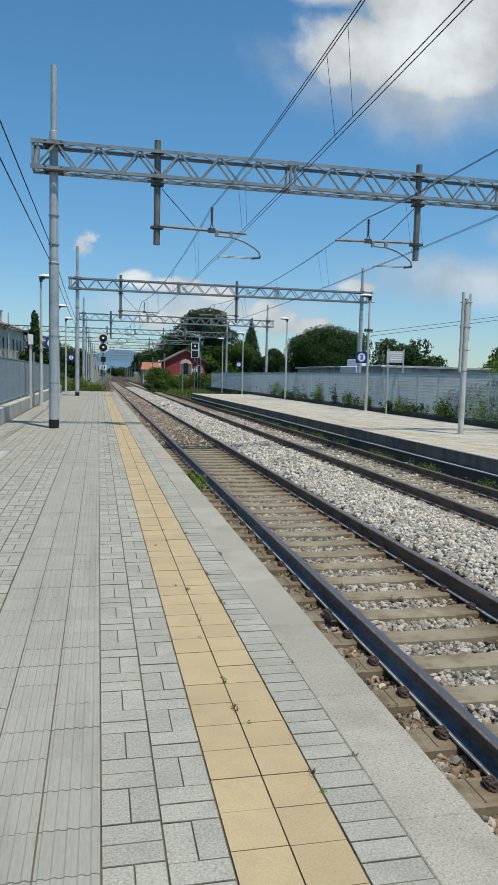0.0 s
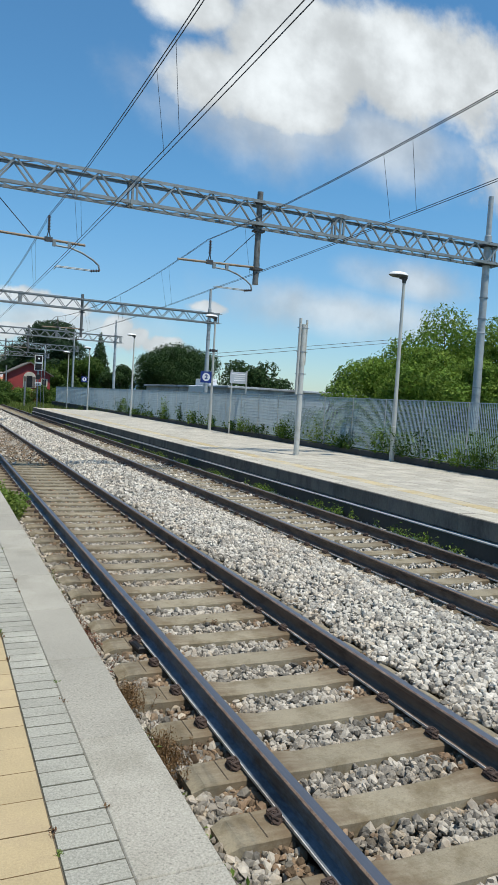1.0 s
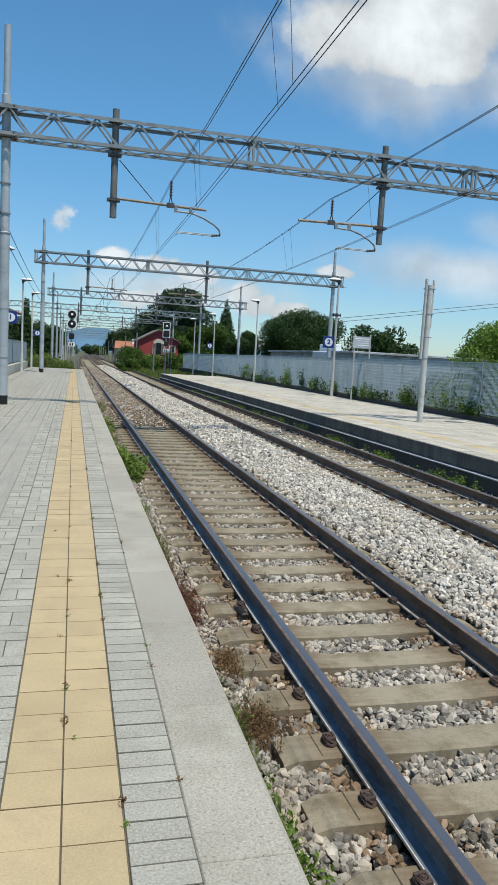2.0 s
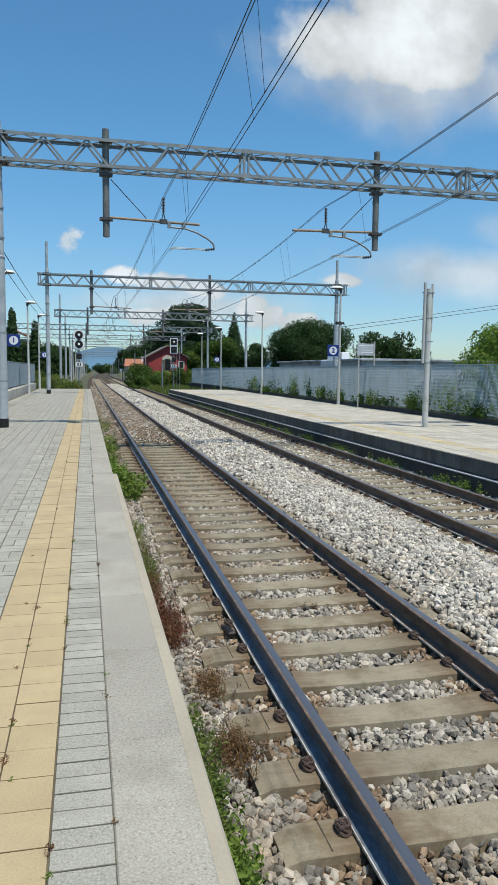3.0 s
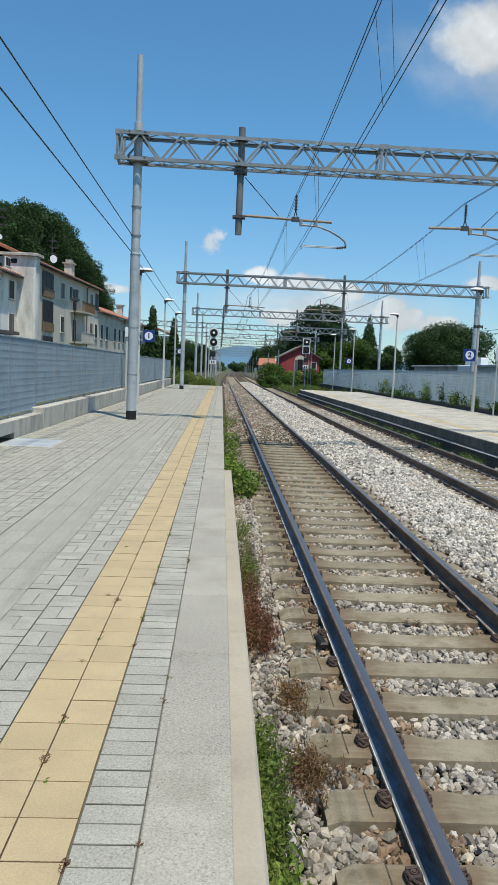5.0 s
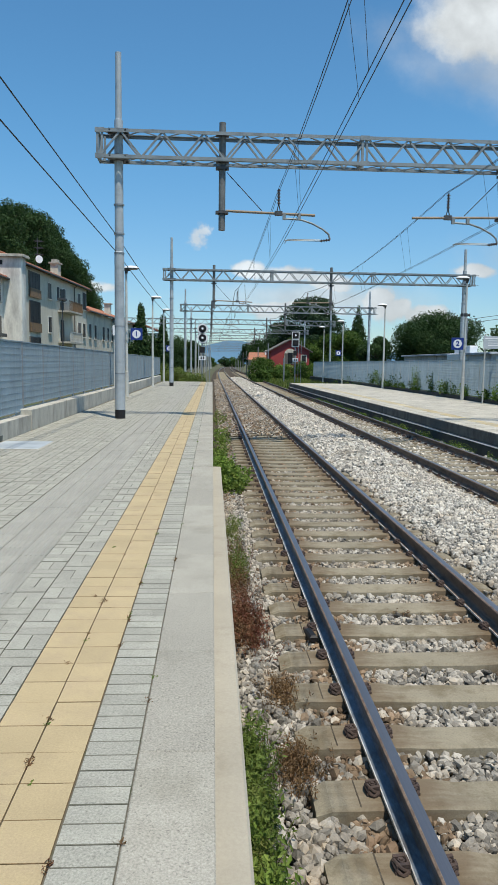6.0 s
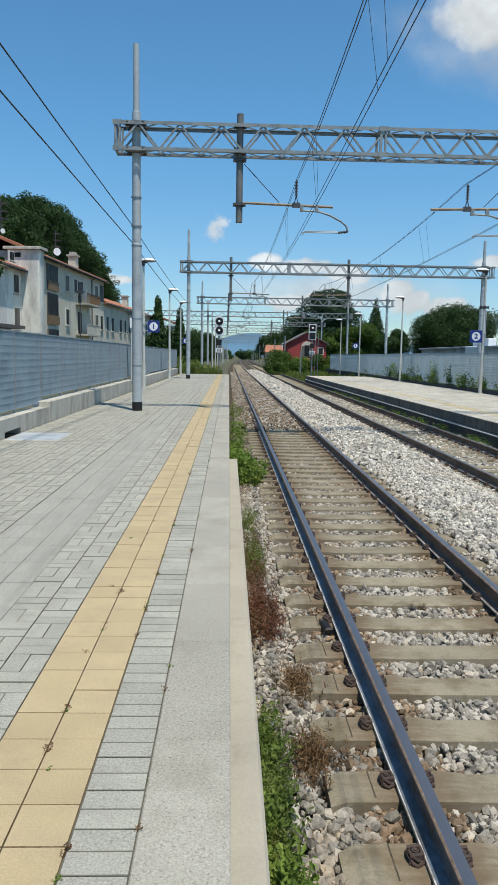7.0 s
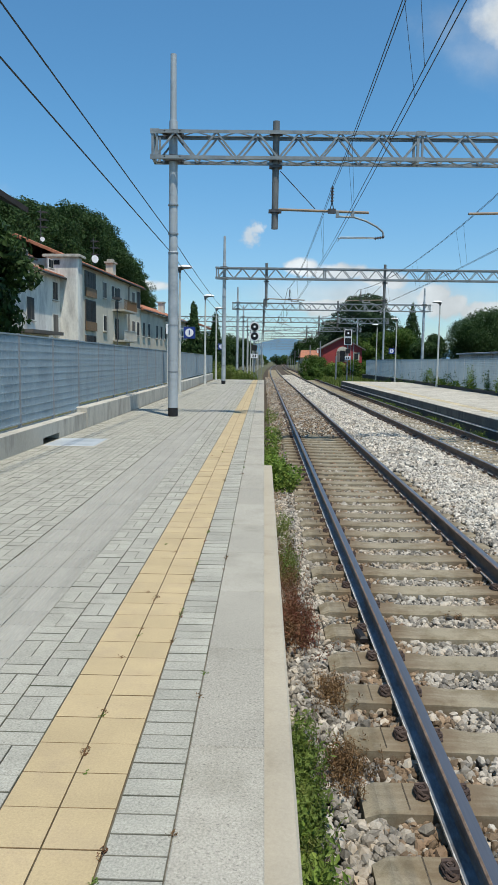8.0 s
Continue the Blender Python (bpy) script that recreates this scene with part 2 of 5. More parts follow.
M_GALV = material("galvanised_steel", (0.30, 0.325, 0.345), 0.5, metal=0.45, var=0.1, scale=2.5, fine=30, fine_var=0.08, bump=0.1, rnd=0.08, second=(0.22, 0.235, 0.25), amount=0.4, stretch=(1, 1, 0.6))
M_POLE = material("mast_steel", (0.42, 0.46, 0.48), 0.6, metal=0.2, var=0.12, scale=1.5, fine=9, fine_var=0.07, bump=0.2, dist=0.004, second=(0.29, 0.33, 0.36), amount=0.45, stretch=(0.6, 0.6, 1.0))
M_TRUSS = material("truss_steel", (0.25, 0.28, 0.29), 0.55, metal=0.25, var=0.14, scale=2, fine=40, rnd=0.14, bump=0.15, second=(0.16, 0.175, 0.18), amount=0.4)
M_POST = material("drop_post_steel", (0.17, 0.175, 0.17), 0.6, metal=0.25, var=0.2, scale=3, fine=40, fine_var=0.15, bump=0.2, second=(0.10, 0.09, 0.08), amount=0.45)
M_DARKSTEEL = material("dark_steel", (0.085, 0.09, 0.095), 0.6, metal=0.4, var=0.15, scale=5, fine=60, bump=0.2, second=(0.06, 0.05, 0.045))
M_BLACK = material("black_band", (0.012, 0.012, 0.013), 0.6, var=0.1, scale=6, bump=0.1)
M_CABLE = material("wire_copper_dark", (0.05, 0.055, 0.06), 0.6, metal=0.3, var=0.1, scale=5, bump=0)
M_TUBE = material("bracket_tube", (0.30, 0.235, 0.17), 0.6, metal=0.2, var=0.15, scale=4, bump=0.1, second=(0.19, 0.15, 0.11))
M_INSUL = material("brown_insulator", (0.06, 0.045, 0.045), 0.3, var=0.1, scale=9, bump=0)
M_LAMP = material("pale_painted_pole", (0.50, 0.51, 0.48), 0.6, var=0.08, scale=2, fine=40, fine_var=0.05, bump=0.1, second=(0.40, 0.40, 0.36), amount=0.35)
M_DOME = material("white_lamp_dome", (0.80, 0.81, 0.80), 0.35, var=0.04, scale=4, bump=0)
M_GLASSGREY = material("lamp_glass", (0.10, 0.11, 0.12), 0.2, var=0.05, scale=4, bump=0)
M_FENCE = material("grating_steel", (0.27, 0.345, 0.40), 0.5, metal=0.35, var=0.08, scale=1.2, fine=20, fine_var=0.06, bump=0, rnd=0.06, second=(0.22, 0.28, 0.325), amount=0.35)
M_FENCE_E = material("pale_grating_steel", (0.37, 0.45, 0.49), 0.6, metal=0.1, var=0.08, scale=1.2, fine=20, fine_var=0.06, bump=0, rnd=0.06, second=(0.31, 0.38, 0.41), amount=0.35)
M_BLUE = material("sign_blue", (0.015, 0.04, 0.22), 0.4, var=0.05, scale=3, bump=0)
M_WHITE = material("sign_white", (0.78, 0.79, 0.80), 0.45, var=0.04, scale=3, bump=0)
M_PLASTER = material("cream_plaster", (0.64, 0.60, 0.49), 0.9, var=0.09, scale=0.35, fine=6, fine_var=0.06, bump=0.2, dist=0.01, second=(0.40, 0.375, 0.32), amount=0.45, stretch=(1, 1, 0.4))
M_PLASTER_W = material("white_plaster", (0.74, 0.72, 0.65), 0.9, var=0.09, scale=0.4, fine=6, fine_var=0.06, bump=0.2, dist=0.01, second=(0.44, 0.42, 0.38), amount=0.5, stretch=(1, 1, 0.35))
M_ROOF = material("terracotta_tiles", (0.36, 0.15, 0.085), 0.9, var=0.18, scale=0.7, fine=5, fine_var=0.2, bump=0.8, dist=0.05, rnd=0.15, second=(0.25, 0.13, 0.09), amount=0.5)
M_RED = material("red_house_plaster", (0.34, 0.055, 0.05), 0.9, var=0.1, scale=0.5, fine=5, fine_var=0.08, bump=0.2, dist=0.01, second=(0.28, 0.05, 0.05))
M_WINDOW = material("dark_window", (0.018, 0.02, 0.022), 0.5, var=0.2, scale=0.9, bump=0, second=(0.035, 0.035, 0.033), rnd=0.4, spec=0.2)
M_SHUTTER = material("grey_brown_shutter", (0.13, 0.115, 0.10), 0.7, var=0.15, scale=2, bump=0.1, rnd=0.3)
M_WOOD = material("old_brown_wood", (0.22, 0.14, 0.075), 0.8, var=0.2, scale=3, bump=0.2, second=(0.14, 0.10, 0.07))
M_EAVE = material("dark_eave_wood", (0.035, 0.025, 0.02), 0.85, var=0.2, scale=3, bump=0.2)
M_GREYROOF = material("fibre_cement_roof", (0.40, 0.44, 0.48), 0.85, var=0.1, scale=0.3, fine=3, fine_var=0.1, bump=0.2, second=(0.21, 0.22, 0.235), amount=0.45)
M_SOIL = material("meadow_soil", (0.10, 0.095, 0.05), 0.95, var=0.25, scale=0.2, fine=4, fine_var=0.3, bump=0.6, dist=0.05, second=(0.05, 0.08, 0.025), amount=0.6)
M_BARK = material("bark", (0.085, 0.065, 0.05), 0.95, var=0.25, scale=2, fine=15, bump=0.8, dist=0.02, stretch=(1, 1, 0.3))
L_DARK = leaf_material("dark_tree_leaf", (0.034, 0.068, 0.022), (0.052, 0.092, 0.028), light=0.22)
L_CEDAR = leaf_material("cedar_needle", (0.034, 0.066, 0.032), (0.055, 0.088, 0.04), light=0.15)
L_MID = leaf_material("mid_green_leaf", (0.055, 0.105, 0.02), (0.085, 0.13, 0.025), light=0.25)
L_BRIGHT = leaf_material("bright_green_leaf", (0.145, 0.245, 0.04), (0.21, 0.29, 0.055), light=0.4, rnd=0.3)
L_WEED = leaf_material("fresh_weed_leaf", (0.125, 0.205, 0.035), (0.20, 0.26, 0.06), light=0.35, rnd=0.35)
L_DRY = leaf_material("dry_weed_leaf", (0.19, 0.12, 0.06), (0.18, 0.06, 0.042), light=0.3, rnd=0.3)
L_GRASS = leaf_material("grass_blade", (0.14, 0.20, 0.045), (0.20, 0.21, 0.065), light=0.35)
M_HILL = bpy.data.materials.new("hazy_hill")
M_HILL.use_nodes = True
hb = M_HILL.node_tree.nodes["Principled BSDF"]
hb.inputs["Base Color"].default_value = (0.03, 0.06, 0.09, 1)
hb.inputs["Roughness"].default_value = 1.0
hb.inputs["Emission Color"].default_value = (0.15, 0.30, 0.46, 1)
hb.inputs["Emission Strength"].default_value = 0.85


# ---- mesh helpers ----
class Shape:
    """Vertices and faces gathered by hand."""

    def __init__(self):
        self.v, self.f = [], []

    def add(self, verts, faces):
        k = len(self.v)
        self.v += [tuple(p) for p in verts]
        self.f += [tuple(i + k for i in face) for face in faces]
        return self

    def box(self, x0, x1, y0, y1, z0, z1):
        return self.add([(x0, y0, z0), (x1, y0, z0), (x1, y1, z0), (x0, y1, z0), (x0, y0, z1), (x1, y0, z1), (x1, y1, z1), (x0, y1, z1)],
                        [(0, 3, 2, 1), (4, 5, 6, 7), (0, 1, 5, 4), (1, 2, 6, 5), (2, 3, 7, 6), (3, 0, 4, 7)])

    def slab(self, x0, x1, y0, y1, z0, z1, c=0.006):
        """A block with chamfered top edges."""
        rings = [[(x0, y0), (x1, y0), (x1, y1), (x0, y1)], [(x0, y0), (x1, y0), (x1, y1), (x0, y1)], [(x0 + c, y0 + c), (x1 - c, y0 + c), (x1 - c, y1 - c), (x0 + c, y1 - c)]]
        zs = (z0, z1 - c, z1)
        verts = [(x, y, z) for ring, z in zip(rings, zs) for x, y in ring]
        faces = [(8, 9, 10, 11)]
        for r in (0, 4):
            faces += [(r + i, r + (i + 1) % 4, r + 4 + (i + 1) % 4, r + 4 + i) for i in range(4)]
        return self.add(verts, faces)

    def bar(self, a, b, w, h=None, up=(0, 0, 1)):
        """A square bar from a to b."""
        a, b = Vector(a), Vector(b)
        d = (b - a).normalized()
        s = d.cross(Vector(up))
        if s.length < 1e-4:
            s = d.cross(Vector((1, 0, 0)))
        s.normalize()
        t = s.cross(d)
        h = w if h is None else h
        verts = [p + s * (i * w / 2) + t * (j * h / 2) for p in (a, b) for i, j in ((-1, -1), (1, -1), (1, 1), (-1, 1))]
        return self.add(verts, [(0, 1, 2, 3), (7, 6, 5, 4), (0, 4, 5, 1), (1, 5, 6, 2), (2, 6, 7, 3), (3, 7, 4, 0)])

    def tube(self, points, radii, n=10, caps=True):
        points = [Vector(p) for p in points]
        if isinstance(radii, (int, float)):
            radii = [radii] * len(points)
        verts, faces = [], []
        for i, p in enumerate(points):
            d = (points[min(i + 1, len(points) - 1)] - points[max(i - 1, 0)]).normalized()
            s = d.cross(Vector((0, 0, 1)))
            if s.length < 1e-3:
                s = Vector((1, 0, 0))
            s.normalize()
            t = d.cross(s)
            for k in range(n):
                a = 2 * math.pi * k / n
                verts.append(p + (s * math.cos(a) + t * math.sin(a)) * radii[i])
        for i in range(len(points) - 1):
            for k in range(n):
                faces.append((i * n + k, i * n + (k + 1) % n, (i + 1) * n + (k + 1) % n, (i + 1) * n + k))
        if caps:
            faces.append(tuple(range(n - 1, -1, -1)))
            faces.append(tuple(range((len(points) - 1) * n, len(points) * n)))
        return self.add(verts, faces)

    def quads(self, array):
        """An (n, 4, 3) array of quads."""
        k = len(self.v)
        self.v += [tuple(p) for p in array.reshape(-1, 3).tolist()]
        self.f += [(k + 4 * i, k + 4 * i + 1, k + 4 * i + 2, k + 4 * i + 3) for i in range(len(array))]
        return self

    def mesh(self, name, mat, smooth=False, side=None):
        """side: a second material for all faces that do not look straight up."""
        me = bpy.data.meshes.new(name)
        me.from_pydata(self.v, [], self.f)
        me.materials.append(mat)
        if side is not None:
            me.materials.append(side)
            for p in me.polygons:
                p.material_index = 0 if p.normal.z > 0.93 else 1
        if smooth:
            me.shade_smooth()
        me.update()
        return me


def thing(name, label, category, at=(0, 0, 0), rz=0.0, group="", kind=""):
    """An Empty at the base of a thing."""
    ob = new(name)
    ob.matrix_basis = pose(*at, 0, 0, rz)
    ob.empty_display_size = 0.1
    return tagged(ob, label, category, group, kind)


def part(name, shape, mat, parent=None, label="", smooth=False, at=None):
    me = shape if isinstance(shape, bpy.types.Mesh) else shape.mesh(name, mat, smooth)
    ob = new(name, me)
    if parent is not None:
        ob.parent = parent
    if at is not None:
        ob.location = at
    return tagged(ob, label)


def piece(name, me, parent, at):
    ob = new(name, me)
    ob.parent = parent
    ob.location = at
    return ob


RAIL_Z = -0.575
EDGE = -0.06
P2_Z, P2_X = -0.12, 7.03
T1, T2 = 1.664, 5.52


def bend(y):
    """How far the line swings to the right in the distance."""
    return 0.0 if y < 75 else 2.6 * ((y - 75) / 225) ** 2


# the first platform and the tracks run a touch to the right of the gantries' axis
LINE = pose(0, 1.5, 0, 0, 0, -0.33) @ pose(0, -1.5, 0)


def along_line(ob):
    ob.matrix_basis = LINE @ ob.matrix_basis
    return ob


# ---- ground and track bed ----
ground = part("ground", Shape().add([(-2500, -300, -1.05), (2500, -300, -1.05), (2500, 4200, -1.05), (-2500, 4200, -1.05)], [(0, 1, 2, 3)]), M_SOIL)
tagged(ground, "flat meadow ground of soil and grass along the railway", "ground", kind="structure")


def bed_sheet():
    xs = [-0.3, 0.1, 0.5, 0.9, 1.66, 2.4, 2.9, 3.3, 3.6, 3.9, 4.3, 4.8, 5.5, 6.3, 6.7, 7.2, 7.6]
    zs = [-0.89, -0.885, -0.88, -0.88, -0.88, -0.88, -0.82, -0.77, -0.76, -0.77, -0.82, -0.87, -0.87, -0.87, -0.84, -0.80, -0.82]
    ys = [-12 + 2 * i for i in range(62)] + [120 + 12 * i for i in range(50)]
    verts = [(x + bend(y), y, z) for y in ys for x, z in zip(xs, zs)]
    n = len(xs)
    faces = [(j * n + i, j * n + i + 1, (j + 1) * n + i + 1, (j + 1) * n + i) for j in range(len(ys) - 1) for i in range(n - 1)]
    return Shape().add(verts, faces)


tagged(along_line(part("track_bed", bed_sheet(), M_BED)), "crushed stone bed under the two railway tracks, darkened as gap shade", "track bed", kind="structure")

# ---- platform one: base, ledge, kerb wall ----
platform = along_line(part("platform_1", Shape().box(-4.6, EDGE - 0.012, -12, 60, -1.0, -0.007), M_JOINT))
tagged(platform, "paved railway platform with grey blocks and a yellow strip", "platform", kind="structure")
tagged(along_line(part("platform_ledge", Shape().slab(EDGE - 0.05, 0.078, -12, 13.1, -1.0, -0.28, 0.012), M_LEDGE)), "beige cast concrete ledge along the platform edge", "ledge", kind="structure")
tagged(along_line(part("platform_front_wall", Shape().box(EDGE - 0.06, EDGE - 0.004, 13.104, 60, -1.0, -0.22), M_LEDGE)), "beige concrete wall under the platform edge", "wall", kind="structure")

# ---- platform two ----
platform2 = part("platform_2", Shape().box(P2_X + 0.36, 12.55, -12, 63.5, -1.0, P2_Z - 0.002), material("pale_platform_paving", (0.20, 0.19, 0.165), 0.88, var=0.07, scale=0.8, fine=14, fine_var=0.12, bump=0.3, second=(0.35, 0.34, 0.30), amount=0.45))
tagged(platform2, "pale paved second railway platform with a worn yellow line", "platform", kind="structure")
tagged(part("platform_2_wall", Shape().box(P2_X - 0.07, P2_X + 0.3, -12, 63.5, -1.0, P2_Z - 0.34), M_DARKWALL), "stained wall under the second platform, coloured dark for its shade", "wall", kind="structure")
tagged(part("platform_2_ledge", Shape().slab(P2_X - 0.095, P2_X + 0.3, -12, 63.5, P2_Z - 0.338, P2_Z - 0.312, 0.006), M_LAMP), "thin pale concrete ledge along the second platform", "ledge", kind="structure")
M_P2YEL = material("worn_yellow_line", (0.45, 0.375, 0.225), 0.9, var=0.14, scale=1.2, fine=18, fine_var=0.2, rnd=0.12, second=(0.40, 0.37, 0.29), amount=0.65, spec=0.2)
M_P2T = material("pale_platform_tile", (0.43, 0.41, 0.35), 0.92, var=0.12, scale=0.8, fine=40, fine_var=0.2, bump=0.3, rnd=0.14, second=(0.34, 0.32, 0.265), amount=0.45, spec=0.15)
tiles2, line2 = Shape(), Shape()
jit2 = random.Random(31)
for i in range(13):
    x0 = P2_X + 0.365 + 0.43 * i
    for j in range(176):
        y0 = -6.0 + 0.395 * j + (0.2 if i % 2 else 0.0)
        if y0 < 63:
            dz = P2_Z + 0.010 + jit2.uniform(-0.002, 0.002)
            (line2 if i == 1 else tiles2).slab(x0 + 0.006, x0 + 0.424, y0 + 0.006, y0 + 0.389, dz - 0.011, dz, 0.004)
tagged(part("platform_2_tiles", tiles2, M_P2T), "pale square paving tiles on the second platform", "paving", kind="stuff")
tagged(part("platform_2_line_tiles", line2, M_P2YEL), "worn yellow tiles of the second platform's safety line", "paving", kind="stuff")
cop2 = thing("platform_2_edging", "row of pale edge stones with stained, shade-darkened fronts on the second platform", "edging", kind="structure")
# fronts get a darker copy of the stone, with their shade painted in
cop2_me = Shape().slab(0, 0.37, 0.004, 1.996, -0.30, 0, 0.015).mesh("edge_stone", M_P2T, side=material("stained_shaded_edge_stone", (0.17, 0.16, 0.14), 0.95, var=0.2, scale=1.5, fine=40, fine_var=0.2, rnd=0.15, second=(0.10, 0.095, 0.085), amount=0.45, stretch=(1, 1, 0.4), spec=0.15))
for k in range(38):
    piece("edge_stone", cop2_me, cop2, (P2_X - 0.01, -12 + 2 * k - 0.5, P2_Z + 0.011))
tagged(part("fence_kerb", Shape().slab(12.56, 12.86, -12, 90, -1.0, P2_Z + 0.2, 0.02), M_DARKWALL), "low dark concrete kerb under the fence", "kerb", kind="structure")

# ---- rails and sleepers ----
HALF = [(0.075, -0.172), (0.075, -0.160), (0.018, -0.138), (0.0085, -0.12), (0.0085, -0.055), (0.030, -0.040), (0.036, -0.034), (0.036, -0.012), (0.027, -0.001), (0.012, 0.0)]
PROFILE = HALF + [(-x, z) for x, z in reversed(HALF)]


def rail_shape(x):
    ys = [-10.0, 75.0] + [75 + 9 * i for i in range(1, 40)]
    loop = PROFILE
    sh = Shape()
    verts = [(x + bend(y) + px, y, RAIL_Z + pz) for y in ys for px, pz in loop]
    n = len(loop)
    faces = [(j * n + i, j * n + (i + 1) % n, (j + 1) * n + (i + 1) % n, (j + 1) * n + i) for j in range(len(ys) - 1) for i in range(n)]
    return sh.add(verts, faces)


def head_shape(x, loop):
    ys = [-10.0, 75.0] + [75 + 9 * i for i in range(1, 40)]
    sh = Shape()
    verts = [(x + bend(y) + px, y, RAIL_Z + pz - 0.0008) for y in ys for px, pz in loop]
    return sh.add(verts, [(j * 4 + i, j * 4 + i + 1, j * 4 + i + 5, j * 4 + i + 4) for j in range(len(ys) - 1) for i in range(3)])


def sleeper_mesh():
    """A concrete sleeper along x: high rail seats, waisted middle, tapering ends."""
    sh = Shape()
    cuts = [(-1.2, 0.125, -0.035), (-1.12, 0.14, 0.0), (-0.52, 0.14, 0.0), (-0.40, 0.128, -0.014), (0.40, 0.128, -0.014), (0.52, 0.14, 0.0), (1.12, 0.14, 0.0), (1.2, 0.125, -0.035)]
    verts = []
    for x, w, top in cuts:
        verts += [(x, -w - 0.025, -0.2), (x, -w, top - 0.012), (x, -w + 0.018, top), (x, w - 0.018, top), (x, w, top - 0.012), (x, w + 0.025, -0.2)]
    faces = [(0, 1, 2, 3, 4, 5), tuple(range(47, 41, -1))]
    for j in range(len(cuts) - 1):
        faces += [(j * 6 + i, (j + 1) * 6 + i, (j + 1) * 6 + i + 1, j * 6 + i + 1) for i in range(5)]
    return sh.add(verts, faces).mesh("sleeper", M_SLEEPER)


def clip_shape(at=(0, 0, 0), side=1):
    """A spring clip with its bolt and plate beside the rail foot."""
    sh = Shape()
    x, y, z = at
    sh.box(x - 0.036, x + 0.036, y - 0.045, y + 0.045, z - 0.004, z + 0.010)
    for k, (r, lift) in enumerate(((0.034, 0.016), (0.030, 0.030))):
        arc = [(x + side * r * math.cos(a), y + (0.056 - 0.012 * k) * math.sin(a), z + lift + 0.012 * math.cos(2 * a + k)) for a in [i * math.pi / 6 for i in range(13)]]
        sh.tube(arc, 0.009, 6, False)
    sh.bar((x - 0.03, y - 0.03, z + 0.03), (x + 0.03, y - 0.03, z + 0.038), 0.02)
    sh.bar((x - 0.03, y + 0.03, z + 0.03), (x + 0.03, y + 0.03, z + 0.038), 0.02)
    sh.tube([(x, y, z + 0.01), (x, y, z + 0.05)], 0.011, 6)
    sh.tube([(x, y, z + 0.034), (x, y, z + 0.044)], 0.018, 6)
    return sh


SLEEPER = sleeper_mesh()
SLOT = Shape().box(-0.004, 0.004, -0.122, 0.122, -0.02, 0.0015).mesh("slot", M_BED)
CLIP = {s: clip_shape((0, 0, 0), s).mesh("clip", M_RUST) for s in (-1, 1)}
SLEEPER_Z = RAIL_Z - 0.172 - 0.010
FIRST = 3.578 - 0.6 * 10


def build_track(x, label, near, clip_last):
    t = along_line(thing("railway_track", label, "railway track", kind="structure"))
    for side in (-0.7535, 0.7535):
        blue = x < 3 and side < 0
        r = part("rail", rail_shape(x + side), M_RAIL_BLUE if blue else M_RAIL, t, "steel rail with a mottled blue-grey web" if blue else "steel rail with rusty brown web")
        part("running_surface", head_shape(x + side, [(-0.027, 0.0010), (-0.012, 0.0024), (0.012, 0.0024), (0.031, 0.0005)]), M_HEAD, r, "smooth worn top of the rail")
        part("rust_line", head_shape(x + side, [(-0.0372, -0.012), (-0.0366, -0.008), (-0.0282, 0.0012), (-0.0265, 0.0016)]), M_RUSTLINE, r, "thin rusty edge along the rail head")
        foot = Shape()
        for s in (-1, 1):
            foot.box(x + side + s * 0.0755 - 0.0035, x + side + s * 0.0755 + 0.0035, -10, 75, RAIL_Z - 0.1735, RAIL_Z - 0.157)
        part("foot_edge", foot, M_FOOT, r, "worn edge of the rail foot with a painted highlight")
    rest, rest_clips = Shape(), Shape()
    base = [Vector(v.co) for v in SLEEPER.vertices]
    faces = [tuple(p.vertices) for p in SLEEPER.polygons]
    jit = random.Random(5 + near)
    for k in range(320):
        y = FIRST + near * 0.23 + 0.6 * k
        xx, dz, turn = x + jit.uniform(-0.015, 0.015) + bend(y), jit.uniform(-0.004, 0.003), jit.uniform(-0.6, 0.6)
        if k < 150:
            s = piece("sleeper", SLEEPER, t, (xx, y, SLEEPER_Z + dz))
            s.rotation_euler[2] = radians(turn)
            if y < 16:
                for sx in (-0.965, 0.965):
                    q = piece("slot", SLOT, s, (sx, 0, 0))
        else:
            rest.add([v + Vector((xx, y, SLEEPER_Z + dz)) for v in base], faces)
        for side in (-0.7535, 0.7535):
            for s in (-1, 1):
                at = (x + bend(y) + side + s * (0.118 if s * side > 0 else 0.098), y + jit.uniform(-0.01, 0.01), SLEEPER_Z + 0.002)
                if y < clip_last:
                    piece("clip", CLIP[s], t, at)
                elif y < 60:
                    rest_clips.box(at[0] - 0.05, at[0] + 0.05, at[1] - 0.06, at[1] + 0.06, at[2], at[2] + 0.06)
    part("far_sleepers", rest, M_SLEEPER, t)["kind"] = "stuff"
    part("far_clips", rest_clips, M_RUST, t)["kind"] = "stuff"
    return t


build_track(T1, "railway track with brown steel rails on concrete sleepers", 0, 22)
build_track(T2, "second railway track with concrete sleepers beside the far platform", 1, 22)

# ---- ballast stones ----
CUBE = np.array([(-1, -1, -1), (1, -1, -1), (1, 1, -1), (-1, 1, -1), (-1, -1, 1), (1, -1, 1), (1, 1, 1), (-1, 1, 1)], float)
G_ = (1 + 5 ** 0.5) / 2
ICO = np.array([(-1, G_, 0), (1, G_, 0), (-1, -G_, 0), (1, -G_, 0), (0, -1, G_), (0, 1, G_), (0, -1, -G_), (0, 1, -G_), (G_, 0, -1), (G_, 0, 1), (-G_, 0, -1), (-G_, 0, 1)]) / 1.6
